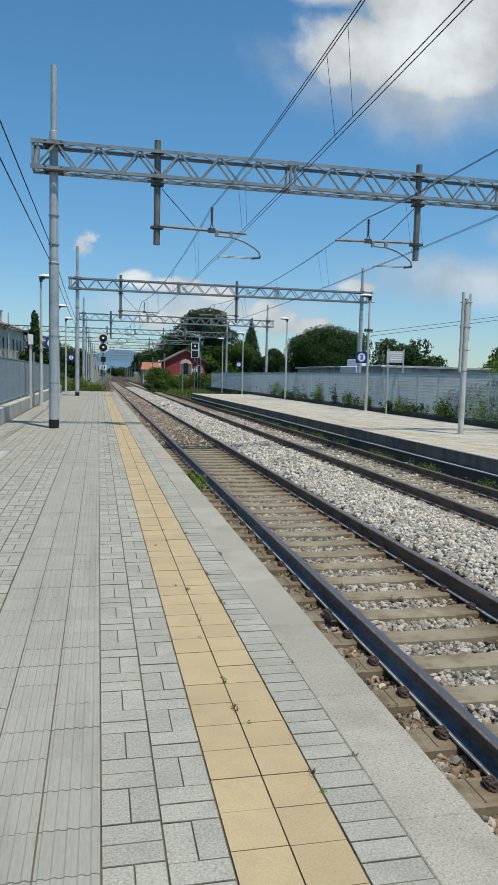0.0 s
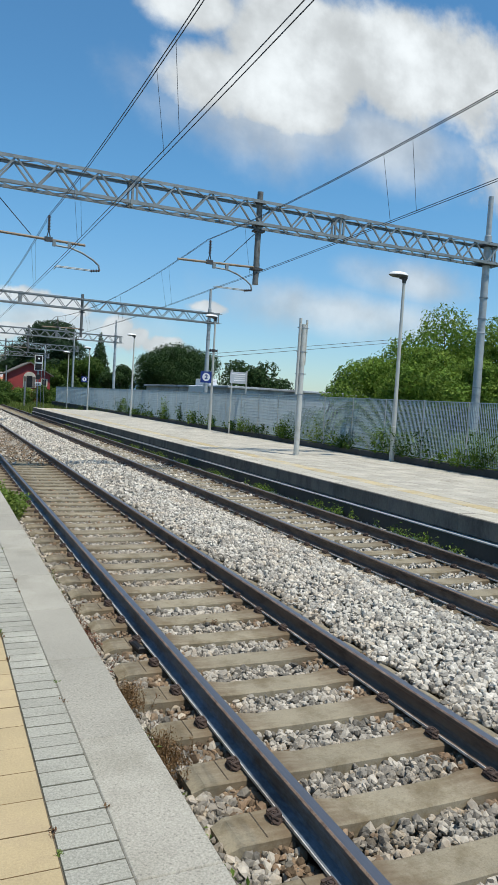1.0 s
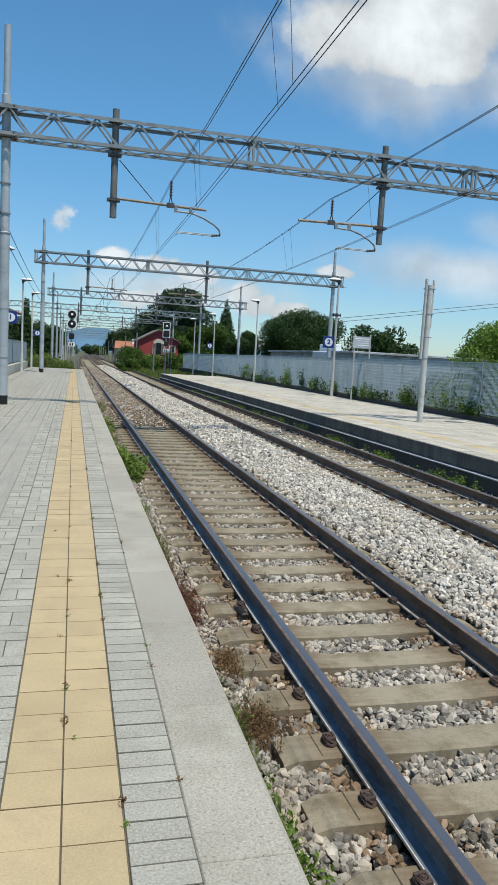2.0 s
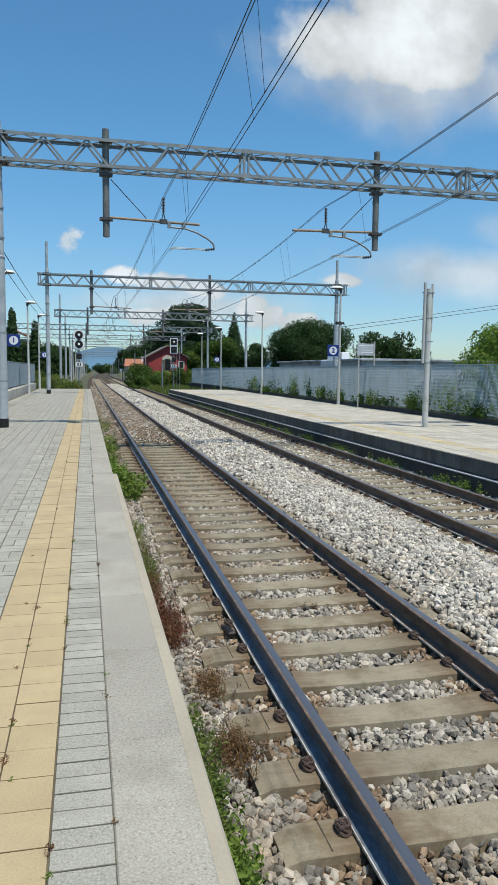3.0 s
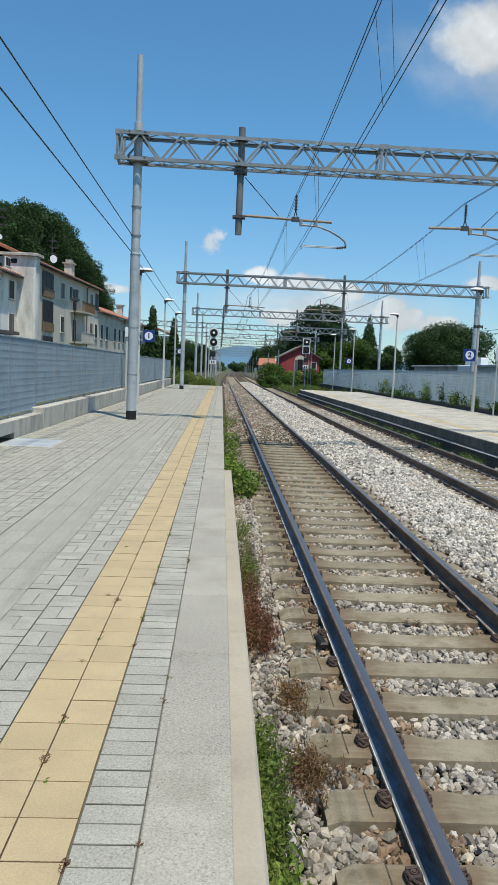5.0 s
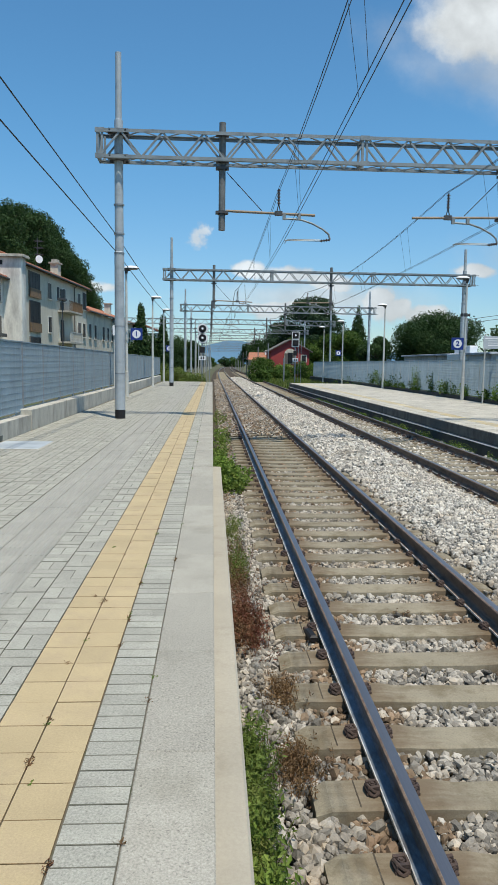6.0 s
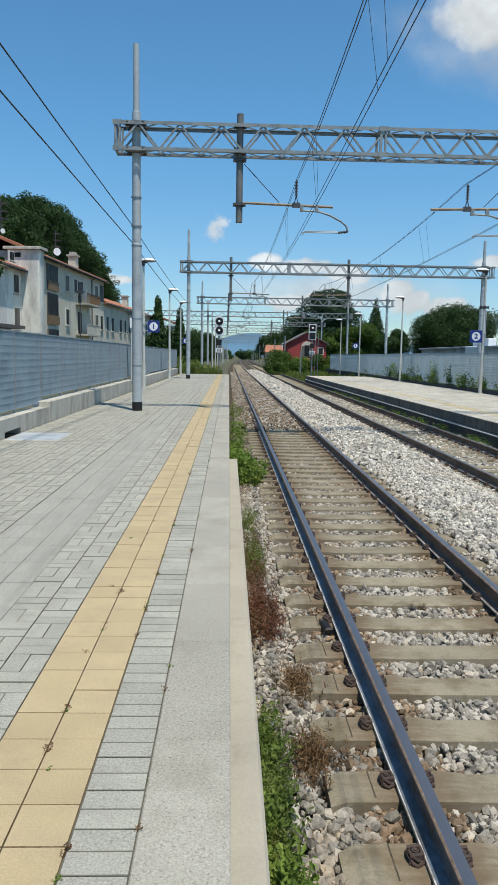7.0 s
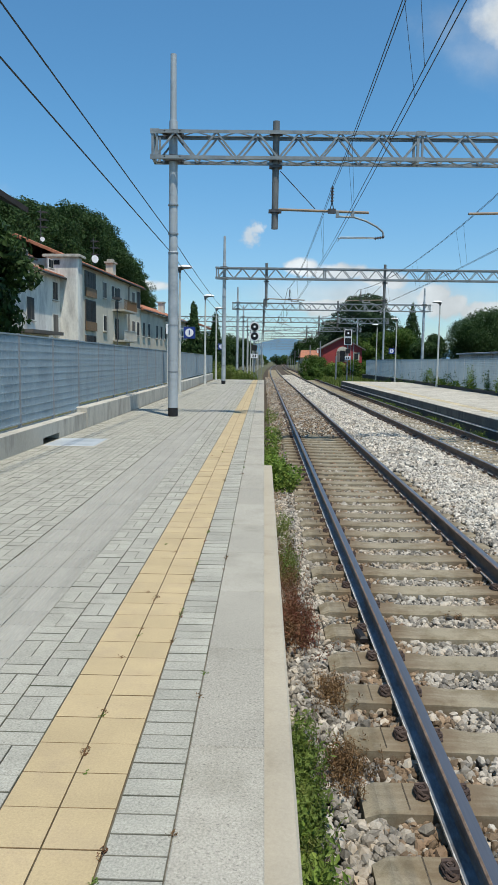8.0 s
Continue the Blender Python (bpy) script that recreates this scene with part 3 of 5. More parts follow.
ICO_F = [(0, 11, 5), (0, 5, 1), (0, 1, 7), (0, 7, 10), (0, 10, 11), (1, 5, 9), (5, 11, 4), (11, 10, 2), (10, 7, 6), (7, 1, 8),
         (3, 9, 4), (3, 4, 2), (3, 2, 6), (3, 6, 8), (3, 8, 9), (4, 9, 5), (2, 4, 11), (6, 2, 10), (8, 6, 7), (9, 8, 1)]
CUBE_F = [(0, 3, 2, 1), (4, 5, 6, 7), (0, 1, 5, 4), (1, 2, 6, 5), (2, 3, 7, 6), (3, 0, 4, 7)]


def stones(name, xs, ys, zs, size, mat, label):
    """Many small broken stones in one mesh: near ones many-sided, far ones plain knocked-about blocks."""
    n = len(xs)
    rng = np.random.default_rng(len(xs))
    near = ys.max() < 17
    base, base_f = (ICO, ICO_F) if near else (CUBE, CUBE_F)
    nv, nf, k = len(base), len(base_f), len(base_f[0])
    corners = np.repeat(base[None], n, 0) * (rng.uniform(0.62, 1.12, (n, nv, 1)) if near else rng.uniform(0.6, 1.08, (n, nv, 3)))
    corners *= (size * (0.45 + 0.95 * rng.random((n, 1)) ** 1.3))[:, None] * rng.uniform(0.6, 1.25, (n, 1, 3))
    q = rng.normal(size=(n, 4))
    q /= np.linalg.norm(q, axis=1)[:, None]
    w, x, y, z = q.T
    rot = np.stack([np.stack([1 - 2 * (y * y + z * z), 2 * (x * y - z * w), 2 * (x * z + y * w)], -1),
                    np.stack([2 * (x * y + z * w), 1 - 2 * (x * x + z * z), 2 * (y * z - x * w)], -1),
                    np.stack([2 * (x * z - y * w), 2 * (y * z + x * w), 1 - 2 * (x * x + y * y)], -1)], 1)
    pts = np.einsum("nij,nkj->nki", rot, corners) + np.stack([xs, ys, zs], -1)[:, None]
    me = bpy.data.meshes.new(name)
    faces = (np.array(base_f)[None] + nv * np.arange(n)[:, None, None]).reshape(-1, k)
    me.vertices.add(n * nv)
    me.vertices.foreach_set("co", pts.ravel())
    me.loops.add(n * nf * k)
    me.loops.foreach_set("vertex_index", faces.ravel().astype(np.int32))
    me.polygons.add(n * nf)
    me.polygons.foreach_set("loop_start", np.arange(0, n * nf * k, k, dtype=np.int32))
    me.update(calc_edges=True)
    me.shade_flat()
    me.materials.append(mat)
    return tagged(along_line(new(name, me)), label, "ballast", kind="stuff")


def crown(x):
    return np.interp(x, [-0.3, 0.1, 0.9, 2.45, 2.9, 3.35, 3.95, 4.35, 4.8, 6.3, 7.1], [-0.845, -0.835, -0.83, -0.83, -0.76, -0.71, -0.71, -0.76, -0.825, -0.81, -0.735])


rng = np.random.default_rng(11)


def spread(count, x0, x1, y0, y1, far=False):
    xs = rng.uniform(x0, x1, count)
    ys = rng.uniform(y0, y1, count)
    return xs, ys, crown(xs) + rng.uniform(-0.02, 0.025, count)


def off_sleepers(xs, ys, zs, track, near):
    """Stones that lie in the cribs, with a few on the sleepers' ends."""
    ph = ((ys - (FIRST + near * 0.23) + 0.3) % 0.6) - 0.3
    inside = np.abs(xs - track) < 1.21
    keep = ~inside | (np.abs(ph) > 0.15) | (rng.random(len(xs)) < 0.012)
    return xs[keep], ys[keep], zs[keep]


def by_rails(xs, track):
    """True for stones close to a rail, where brake and rail rust settles."""
    wander = 0.24 + rng.normal(0, 0.07, len(xs))
    return (np.abs(np.abs(xs - track) - 0.7535) < wander) & (rng.random(len(xs)) < 0.8)


a = off_sleepers(*spread(26000, 0.95, 2.40, 1.5, 14), T1, 0)
b = off_sleepers(*spread(15000, 0.06, 0.86, 1.5, 14), T1, 0)
c = off_sleepers(*spread(13000, 0.10, 2.42, 14, 25), T1, 0)
c = (c[0], c[1], c[2] - 0.022)
c2 = off_sleepers(*spread(6000, 2.46, 2.95, 1.5, 14), T1, 0)
for (xs, ys, zs), s in ((a, 0.027), (b, 0.027), (c, 0.032), (c2, 0.028)):
    rusty = by_rails(xs, T1) | (rng.random(len(xs)) < np.clip((ys - 11) / 9, 0, 0.55))
    stones("ballast_stones", xs[~rusty], ys[~rusty], zs[~rusty], s, M_STONE_OLD, "grey-brown stained ballast stones between the sleepers")
    stones("ballast_stones", xs[rusty], ys[rusty], zs[rusty], s, M_STONE_RUST, "rust-brown ballast stones beside the rails")
# farther on brown fouled ballast lies over the sleepers
for cnt, y0, y1, s, up in ((17000, 21, 48, 0.034, 0.075), (12000, 48, 100, 0.055, 0.07)):
    xs, ys, zs = spread(cnt, 0.15, 2.45, y0, y1)
    keep = rng.random(cnt) < np.clip((ys - 22.5) / 6, 0, 1)
    xs, ys, zs = xs[keep], ys[keep], zs[keep] + up
    rusty = rng.random(len(xs)) < 0.4
    stones("ballast_stones", xs[rusty], ys[rusty], zs[rusty], s, M_STONE_RUST, "brown fouled ballast lying over the far sleepers")
    stones("ballast_stones", xs[~rusty], ys[~rusty], zs[~rusty], s, M_STONE_OLD, "grey-brown fouled ballast lying over the far sleepers")
d = off_sleepers(*spread(19000, 2.80, 4.55, 3, 16), T1, 0)
e = spread(15000, 2.55, 4.60, 16, 45)
f = off_sleepers(*spread(9000, 4.3, 7.05, 5, 16), T2, 1)
h_ = spread(9000, 2.5, 4.6, 45, 115)
for w0, w1, cnt, tr, nr in ((0.1, 2.5, 20000, T1, 0), (2.5, 4.6, 20000, T1, 0), (4.6, 7.0, 14000, T2, 1)):
    bx, by, bz = off_sleepers(*spread(cnt, w0, w1, -9, 30), tr, nr)
    keep = by < 5 if w0 > 4 else by < 2.5
    bx, by, bz = bx[keep], by[keep], bz[keep]
    by = np.concatenate([by, [18.0]])
    bx, bz = np.concatenate([bx, [3.6]]), np.concatenate([bz, [-0.75]])
    stones("ballast_stones", bx, by, bz, 0.045, M_STONE if w0 > 2 else M_STONE_OLD, "loose grey ballast stones beside the tracks")
g = off_sleepers(*spread(12000, 4.4, 7.05, 16, 45), T2, 1)
for xs, ys, zs, s in ((*d, 0.030), (*e, 0.040), (*f, 0.032), (*g, 0.040), (*h_, 0.075)):
    stones("ballast_stones", xs, ys, zs, s, M_STONE, "pale grey clean crushed ballast stones between the tracks")


# ---- foliage helpers ----
def leaves(points, normals, size, seed, slim=0.55, droop=0.0):
    """Leaf quads: a diamond-like blade at each point, turned by its normal with some disorder."""
    rng = np.random.default_rng(seed)
    n = len(points)
    nrm = normals + rng.normal(0, 0.55, (n, 3))
    nrm /= np.linalg.norm(nrm, axis=1)[:, None] + 1e-9
    t = rng.normal(size=(n, 3))
    t[:, 2] -= droop
    t -= (t * nrm).sum(1)[:, None] * nrm
    t /= np.linalg.norm(t, axis=1)[:, None] + 1e-9
    s = np.cross(nrm, t)
    ln = size * rng.uniform(0.6, 1.3, (n, 1))
    wd = ln * slim * rng.uniform(0.7, 1.2, (n, 1))
    return np.stack([points - t * ln * 0.5, points + s * wd * 0.5 + nrm * ln * 0.06, points + t * ln * 0.5, points - s * wd * 0.5 + nrm * ln * 0.06], 1)


def lobes_cloud(lobes, count, seed, inner=0.55):
    """Points on and in a set of ellipsoid lobes, shared by their size, with outward normals."""
    rng = np.random.default_rng(seed)
    lob = np.array(lobes, float)
    weight = (lob[:, 3] * lob[:, 4] + lob[:, 3] * lob[:, 5])
    pick = rng.choice(len(lob), count, p=weight / weight.sum())
    d = rng.normal(size=(count, 3))
    d /= np.linalg.norm(d, axis=1)[:, None]
    r = inner + (1 - inner) * rng.random((count, 1)) ** 0.5
    bump = 1 + 0.16 * np.sin(d[:, :1] * 9 + pick[:, None]) * np.cos(d[:, 1:2] * 8 + 2 * pick[:, None])
    return lob[pick, :3] + d * r * bump * lob[pick, 3:6], d


def tree(at, height, lobes, leaf, size, count, label, name="tree", trunk=0.25, seed=1, slim=0.6, trunk_top=0.7, droop=0.0):
    """A tree: tapered trunk with limbs to its lobes, and a crown of many small leaves."""
    t = thing(name, label, "tree", at)
    rnd = random.Random(seed)
    sh = Shape()
    pts = [(rnd.uniform(-0.04, 0.04) * k, rnd.uniform(-0.04, 0.04) * k, height * trunk_top * k / 6) for k in range(7)]
    sh.tube(pts, [trunk * (1.25 - 0.16 * k) for k in range(7)], 8)
    for lx, ly, lz, *_ in lobes[:14]:
        z0 = min(height * trunk_top * 0.9, max(height * 0.15, lz * 0.6))
        mid = (lx * 0.5, ly * 0.5, (z0 + lz) / 2 + 0.05 * height)
        sh.tube([(0, 0, z0), mid, (lx * 0.95, ly * 0.95, lz)], [trunk * 0.4, trunk * 0.22, trunk * 0.07], 5)
    part("trunk", sh, M_BARK, t, smooth=True)
    pts, nrm = lobes_cloud(lobes, count, seed)
    part("crown", Shape().quads(leaves(pts, nrm, size, seed + 1, slim, droop)), leaf, t)
    return t


def round_lobes(w, h, z0, n, seed, lo=0.22, hi=0.34):
    """Lobes packed in a rounded crown of width w and height h from z0."""
    rnd = random.Random(seed)
    out = []
    for k in range(n):
        a, e = rnd.uniform(0, 6.283), rnd.uniform(-0.85, 1.0)
        r = math.sqrt(max(0.0, 1 - e * e)) * rnd.uniform(0.45, 0.85)
        s = rnd.uniform(lo, hi) * w
        out.append((math.cos(a) * r * w / 2, math.sin(a) * r * w / 2, z0 + h / 2 + e * h / 2 * 0.72, s * 0.75, s * 0.75, s * 0.6))
    return out


def weed_patch(name, label, centre, spread_xy, height, count, size, leaf, seed, slim=0.35, category="weeds"):
    """A low clump: leaves on many short stalks."""
    rng = np.random.default_rng(seed)
    t = thing(name, label, category, centre)
    stalks = max(6, count // 22)
    base = np.stack([rng.normal(0, spread_xy[0] / 2, stalks), rng.normal(0, spread_xy[1] / 2, stalks), np.zeros(stalks)], -1)
    top = base + np.stack([rng.normal(0, 0.25, stalks) * height, rng.normal(0, 0.25, stalks) * height, height * rng.uniform(0.45, 1.1, stalks)], -1)
    sh = Shape()
    for p, q in zip(base.tolist(), top.tolist()):
        sh.tube([p, [(i + j) / 2 + 0.01 for i, j in zip(p, q)], q], [0.0025, 0.002, 0.001], 3, False)
    part("stem", sh, leaf, t)["kind"] = "stuff"
    pick = rng.integers(0, stalks, count)
    k = rng.random((count, 1)) ** 0.8
    pts = base[pick] * (1 - k) + top[pick] * k + rng.normal(0, size * 0.6, (count, 3))
    pts[:, 2] = np.abs(pts[:, 2])
    nrm = np.tile((0, 0, 0.8), (count, 1)) + rng.normal(0, 0.5, (count, 3))
    part("foliage", Shape().quads(leaves(pts, nrm, size, seed + 3, slim)), leaf, t)["kind"] = "stuff"
    return t


def grass_area(x0, x1, y0, y1, z, count, h, leaf, seed, label, slope=None):
    """Loose blades over a stretch of ground."""
    rng = np.random.default_rng(seed)
    xs, ys = rng.uniform(x0, x1, count), rng.uniform(y0, y1, count)
    hh = h * rng.uniform(0.4, 1.2, count) * (0.5 + noise_field(xs, ys))
    w = 0.012 * h / 0.2 + 0.004
    dx, dy = rng.normal(0, 1, count), rng.normal(0, 1, count)
    ln = np.hypot(dx, dy) + 1e-6
    dx, dy = dx / ln, dy / ln
    lean = hh * rng.uniform(0.05, 0.5, count)
    base = np.stack([xs, ys, np.full(count, z)], -1)
    side = np.stack([-dy * w, dx * w, np.zeros(count)], -1)
    tip = base + np.stack([dx * lean, dy * lean, hh], -1)
    q = np.stack([base - side, base + side, tip + side * 0.25, tip - side * 0.25], 1)
    return tagged(part("grass", Shape().quads(q), leaf), label, "grass", kind="stuff")


def noise_field(xs, ys):
    return 0.5 + 0.25 * np.sin(xs * 1.7 + 0.6 * np.sin(ys * 0.9)) + 0.25 * np.sin(ys * 0.8 + 1.3)


# ---- overhead line: masts, trusses, brackets ----
TRUSS_R, TRUSS_LO, TRUSS_HI = 17.1, 6.78, 7.42


def truss(y, detailed, left):
    t = thing("lattice_gantry", "grey galvanised steel lattice gantry spanning both tracks", "gantry", (bend(y), y, 0), group="gantries over the tracks")
    dep = 0.26
    for yy in (-dep, dep):
        for z in (TRUSS_LO, TRUSS_HI):
            out, lip = (-0.034, 0.034) if yy < 0 else (0.034, -0.034), 0.04 if z == TRUSS_LO else -0.04
            part("chord", Shape().box(left, TRUSS_R, yy + out[0] - 0.006, yy + out[0] + 0.006, z - 0.042, z + 0.042).box(left, TRUSS_R, yy + min(out), yy + max(out), z - lip - 0.006, z - lip + 0.006), M_TRUSS, t)
    brace_me = {}
    step, n = 0.536, int((TRUSS_R - left) / 0.536)
    joined = Shape()
    for yy in (-dep, dep):
        for k in range(n):
            up = k % 2 == 0
            a = (0, 0, TRUSS_LO if up else TRUSS_HI)
            b = (step, 0, TRUSS_HI if up else TRUSS_LO)
            x = left + 0.08 + k * step
            if detailed:
                if up not in brace_me:
                    brace_me[up] = Shape().bar(a, b, 0.045, 0.045, (0, 1, 0)).mesh("brace", M_TRUSS)
                piece("brace", brace_me[up], t, (x, yy, 0))
            else:
                joined.bar((x, yy, a[2]), (x + step, yy, b[2]), 0.045, 0.045, (0, 1, 0))
    for z in (TRUSS_LO, TRUSS_HI):
        for k in range(0, n, 2):
            x = left + 0.08 + k * step
            joined.bar((x, -dep, z), (x + step, dep, z), 0.035, 0.02)
            joined.bar((x + step, dep, z), (x + 2 * step, -dep, z), 0.035, 0.02)
    for x in (left + 0.03, 3.9, 10.5, TRUSS_R - 0.03):
        for yy in (-dep, dep):
            joined.bar((x, yy, TRUSS_LO), (x, yy, TRUSS_HI), 0.06)
            joined.bar((x + 0.12, yy, TRUSS_LO), (x + 0.12, yy, TRUSS_HI), 0.05)
        for z in (TRUSS_LO, TRUSS_HI):
            joined.bar((x, -dep, z), (x, dep, z), 0.06)
            joined.box(x - 0.06, x + 0.18, -dep - 0.05, -dep - 0.02, z - 0.06, z + 0.06)
    part("lacing", joined, M_TRUSS, t)["kind"] = "stuff"
    return t


def mast(x, y, top, r, label):
    t = thing("overhead_line_mast", label, "mast", (x + bend(y), y, 0), group="masts of the overhead line")
    part("tube", Shape().tube([(0, 0, -0.3), (0, 0, 4.4), (0, 0, 4.42), (0, 0, 7.75), (0, 0, 7.77), (0, 0, top)], [r, r * 0.95, r * 0.86, r * 0.82, r * 0.62, r * 0.58], 20), M_POLE, t, smooth=False)
    part("painted_band", Shape().tube([(0, 0, 0.0), (0, 0, 0.24)], r * 1.02, 20), M_BLACK, t, "black painted band at the foot")
    for z in (1.2, 2.45, 4.36, 4.86, 5.6):
        part("strap", Shape().tube([(0, 0, z), (0, 0, z + 0.035)], r * 1.025, 16), M_GALV, t)
    for z in (TRUSS_LO - 0.06, TRUSS_HI - 0.06):
        sh = Shape().tube([(0, 0, z), (0, 0, z + 0.16)], r * 1.18, 16)
        for s in (-1, 1):
            sh.box(-0.26, 0.26, s * 0.17 - 0.03, s * 0.17 + 0.03, z, z + 0.14)
            for u in (-0.2, 0.2):
                sh.tube([(u, s * 0.05, z + 0.07), (u, s * 0.30, z + 0.07)], 0.025, 6)
        part("clamp", sh, M_DARKSTEEL, t)
    return t


def insulator(sh, a, b, r, n=5):
    a, b = Vector(a), Vector(b)
    sh.tube([a, b], r * 0.45, 8)
    for k in range(n):
        p = a.lerp(b, (k + 0.5) / n)
        e = (b - a).normalized() * 0.012
        sh.tube([p - e, p + e], [r, r * 0.6], 10)
    return sh


def bracket(y, x_post, direction, x_wire, z_drop=0.0):
    """A drop post under the gantry with its tube, stay, insulator and steady arm; direction is the side on which the tube reaches."""
    t = thing("catenary_bracket", "drop post with insulated bracket arm carrying the contact wire", "bracket", (bend(y), y, 0), group="brackets of the overhead line")
    d = direction
    part("drop_post", Shape().tube([(x_post, -0.08, 5.02), (x_post, -0.08, 7.75)], 0.088, 14), M_POST, t)
    for z in (5.42, TRUSS_LO - 0.05, TRUSS_HI - 0.03, 6.55):
        part("collar", Shape().tube([(x_post, -0.08, z), (x_post, -0.08, z + 0.1)], 0.115, 12).box(x_post - 0.17, x_post + 0.17, -0.2, 0.02, z + 0.02, z + 0.08), M_DARKSTEEL, t)
    tip = x_post + d * 2.47
    part("arm_tube", Shape().tube([(x_post + d * 0.1, -0.1, 5.52), (tip, -0.1, 5.46)], 0.034, 10), M_TUBE, t, "brown painted arm tube")
    part("stay", Shape().tube([(x_post + d * 0.12, -0.1, 6.5), (x_post + d * 1.05, -0.1, 5.55)], 0.012, 6), M_CABLE, t)
    wx = x_post + d * 1.5
    sh = insulator(Shape(), (wx, -0.1, 5.72), (wx, -0.1, 6.12), 0.055)
    part("insulator", sh, M_INSUL, t)
    part("hanger", Shape().tube([(wx - 0.06, -0.1, 5.48), (wx, -0.1, 5.74)], 0.014, 6).tube([(wx + 0.06, -0.1, 5.48), (wx, -0.1, 5.74)], 0.014, 6).box(wx - 0.1, wx + 0.1, -0.14, -0.06, 5.43, 5.55), M_DARKSTEEL, t)
    s0 = wx + 0.15
    curve = [(s0 + dx, -0.1, z) for dx, z in ((0.0, 5.36), (0.45, 5.34), (0.75, 5.25), (1.05, 5.10), (1.2, 4.98), (1.24, 4.84))]
    part("steady_tube", Shape().tube(curve, 0.026, 8).box(s0 - 0.04, s0 + 0.04, -0.14, -0.06, 5.33, 5.5).box(s0 + 0.36, s0 + 0.44, -0.14, -0.06, 5.33, 5.5), M_TRUSS, t)
    part("steady_insulator", insulator(Shape(), (s0 + 1.24, -0.1, 4.84), (s0 + 0.98, -0.1, 4.80), 0.045, 4), M_INSUL, t)
    part("steady_arm", Shape().tube([(s0 + 0.98, -0.1, 4.80), (s0 + 0.02, -0.1, 4.80)], 0.014, 6).tube([(s0 + 0.98, -0.1, 4.83), (s0 + 0.1, -0.1, 4.83), (s0 + 0.02, -0.1, 4.72)], 0.012, 6), M_TRUSS, t)
    return t


SUPPORTS = [20.2, 47.6, 75.4, 99.5, 127.0, 155.0, 190.0, 222.0, 256.0, 292.0, 330.0]
for n, y in enumerate(SUPPORTS):
    truss(y, n < 3, -13.0 if n in (3, 4) else -3.0)
    mast(-2.46, y, 9.42 if n < 2 else 9.0, 0.135, "tall grey tubular steel mast with wrapped bands carrying a gantry")
    if n in (3, 4):
        mast(-12.4, y, 9.0, 0.135, "grey tubular steel mast at the outer end of a long gantry")
    mast(16.6, y, 9.1, 0.15, "grey tubular steel mast behind the fence carrying a gantry")
    if n < 5:
        bracket(y, 0.24, 1, 1.8)
        bracket(y, 7.80, -1, 5.8)


# ---- wires ----
def wire(points, r, label, name="overhead_wire", mat=None):
    return tagged(part(name, Shape().tube(points, r, 5), mat or M_CABLE), label, "wire", group="wires over the tracks")


def span(xa, ya, za, xb, yb, zb, sag, n=14):
    return [(xa + (xb - xa) * k / n + bend(ya + (yb - ya) * k / n), ya + (yb - ya) * k / n, za + (zb - za) * k / n - 4 * sag * (k / n) * (1 - k / n)) for k in range(n + 1)]


STATIONS = [-7.6] + SUPPORTS
for base_x, near_x, near_c in ((1.76, 1.10, 1.30), (6.27, 4.58, 4.76)):
    for k in range(len(STATIONS) - 1):
        ya, yb = STATIONS[k], STATIONS[k + 1]
        sway = 0.16 if base_x < 3 else 0.1
        xa, xb = (base_x - sway, base_x) if k % 2 == 0 else (base_x, base_x - sway)
        hook = 0.08 if base_x < 3 else 0.2
        ca = xa + hook
        if k == 0:
            xa, ca = near_x, near_c
        for off in ((-0.02, 0.02) if k < 2 else (0.0,)):
            r = 0.0068 if k < 2 else 0.014
            wire(span(xa + off, ya, 6.15, xb + off, yb, 6.15, 0.48), r, "dark copper carrying wire of the overhead line", "carrying_wire")
            wire(span(ca + off * 1.6, ya, 4.74, xb + hook + off * 1.6, yb, 4.74, 0.12), r * 0.85, "dark copper contact wire of the overhead line", "contact_wire")
        if k < 3:
            first = 8.5 if base_x < 3 else 9.55
            for j in range(-2, 4):
                for twin_gap in (0.0, 0.85):
                    y = first + 6.7 * j + twin_gap + 27.8 * k
                    s = (y - ya) / (yb - ya)
                    if not 0.03 < s < 0.97:
                        continue
                    x = xa + (xb - xa) * s + bend(y)
                    wire([(x, y, 6.15 - 4 * 0.48 * s * (1 - s)), (ca + (xb + hook - ca) * s + bend(y) + (0.03 if twin_gap else -0.03), y, 4.74 - 4 * 0.12 * s * (1 - s))], 0.0035 if k < 2 else 0.006, "thin dropper wire between the overhead wires", "dropper_wire")
for za, rise in ((4.87, 0.66), (4.43, 0.40)):
    for k in range(len(STATIONS) - 1):
        wire(span(-2.55 if k else -3.1, STATIONS[k], za + (0.0 if k else rise), -2.55, STATIONS[k + 1], za, 0.12 if k else 0.02), 0.011, "dark feeder cable along the mast row", "feeder_cable")


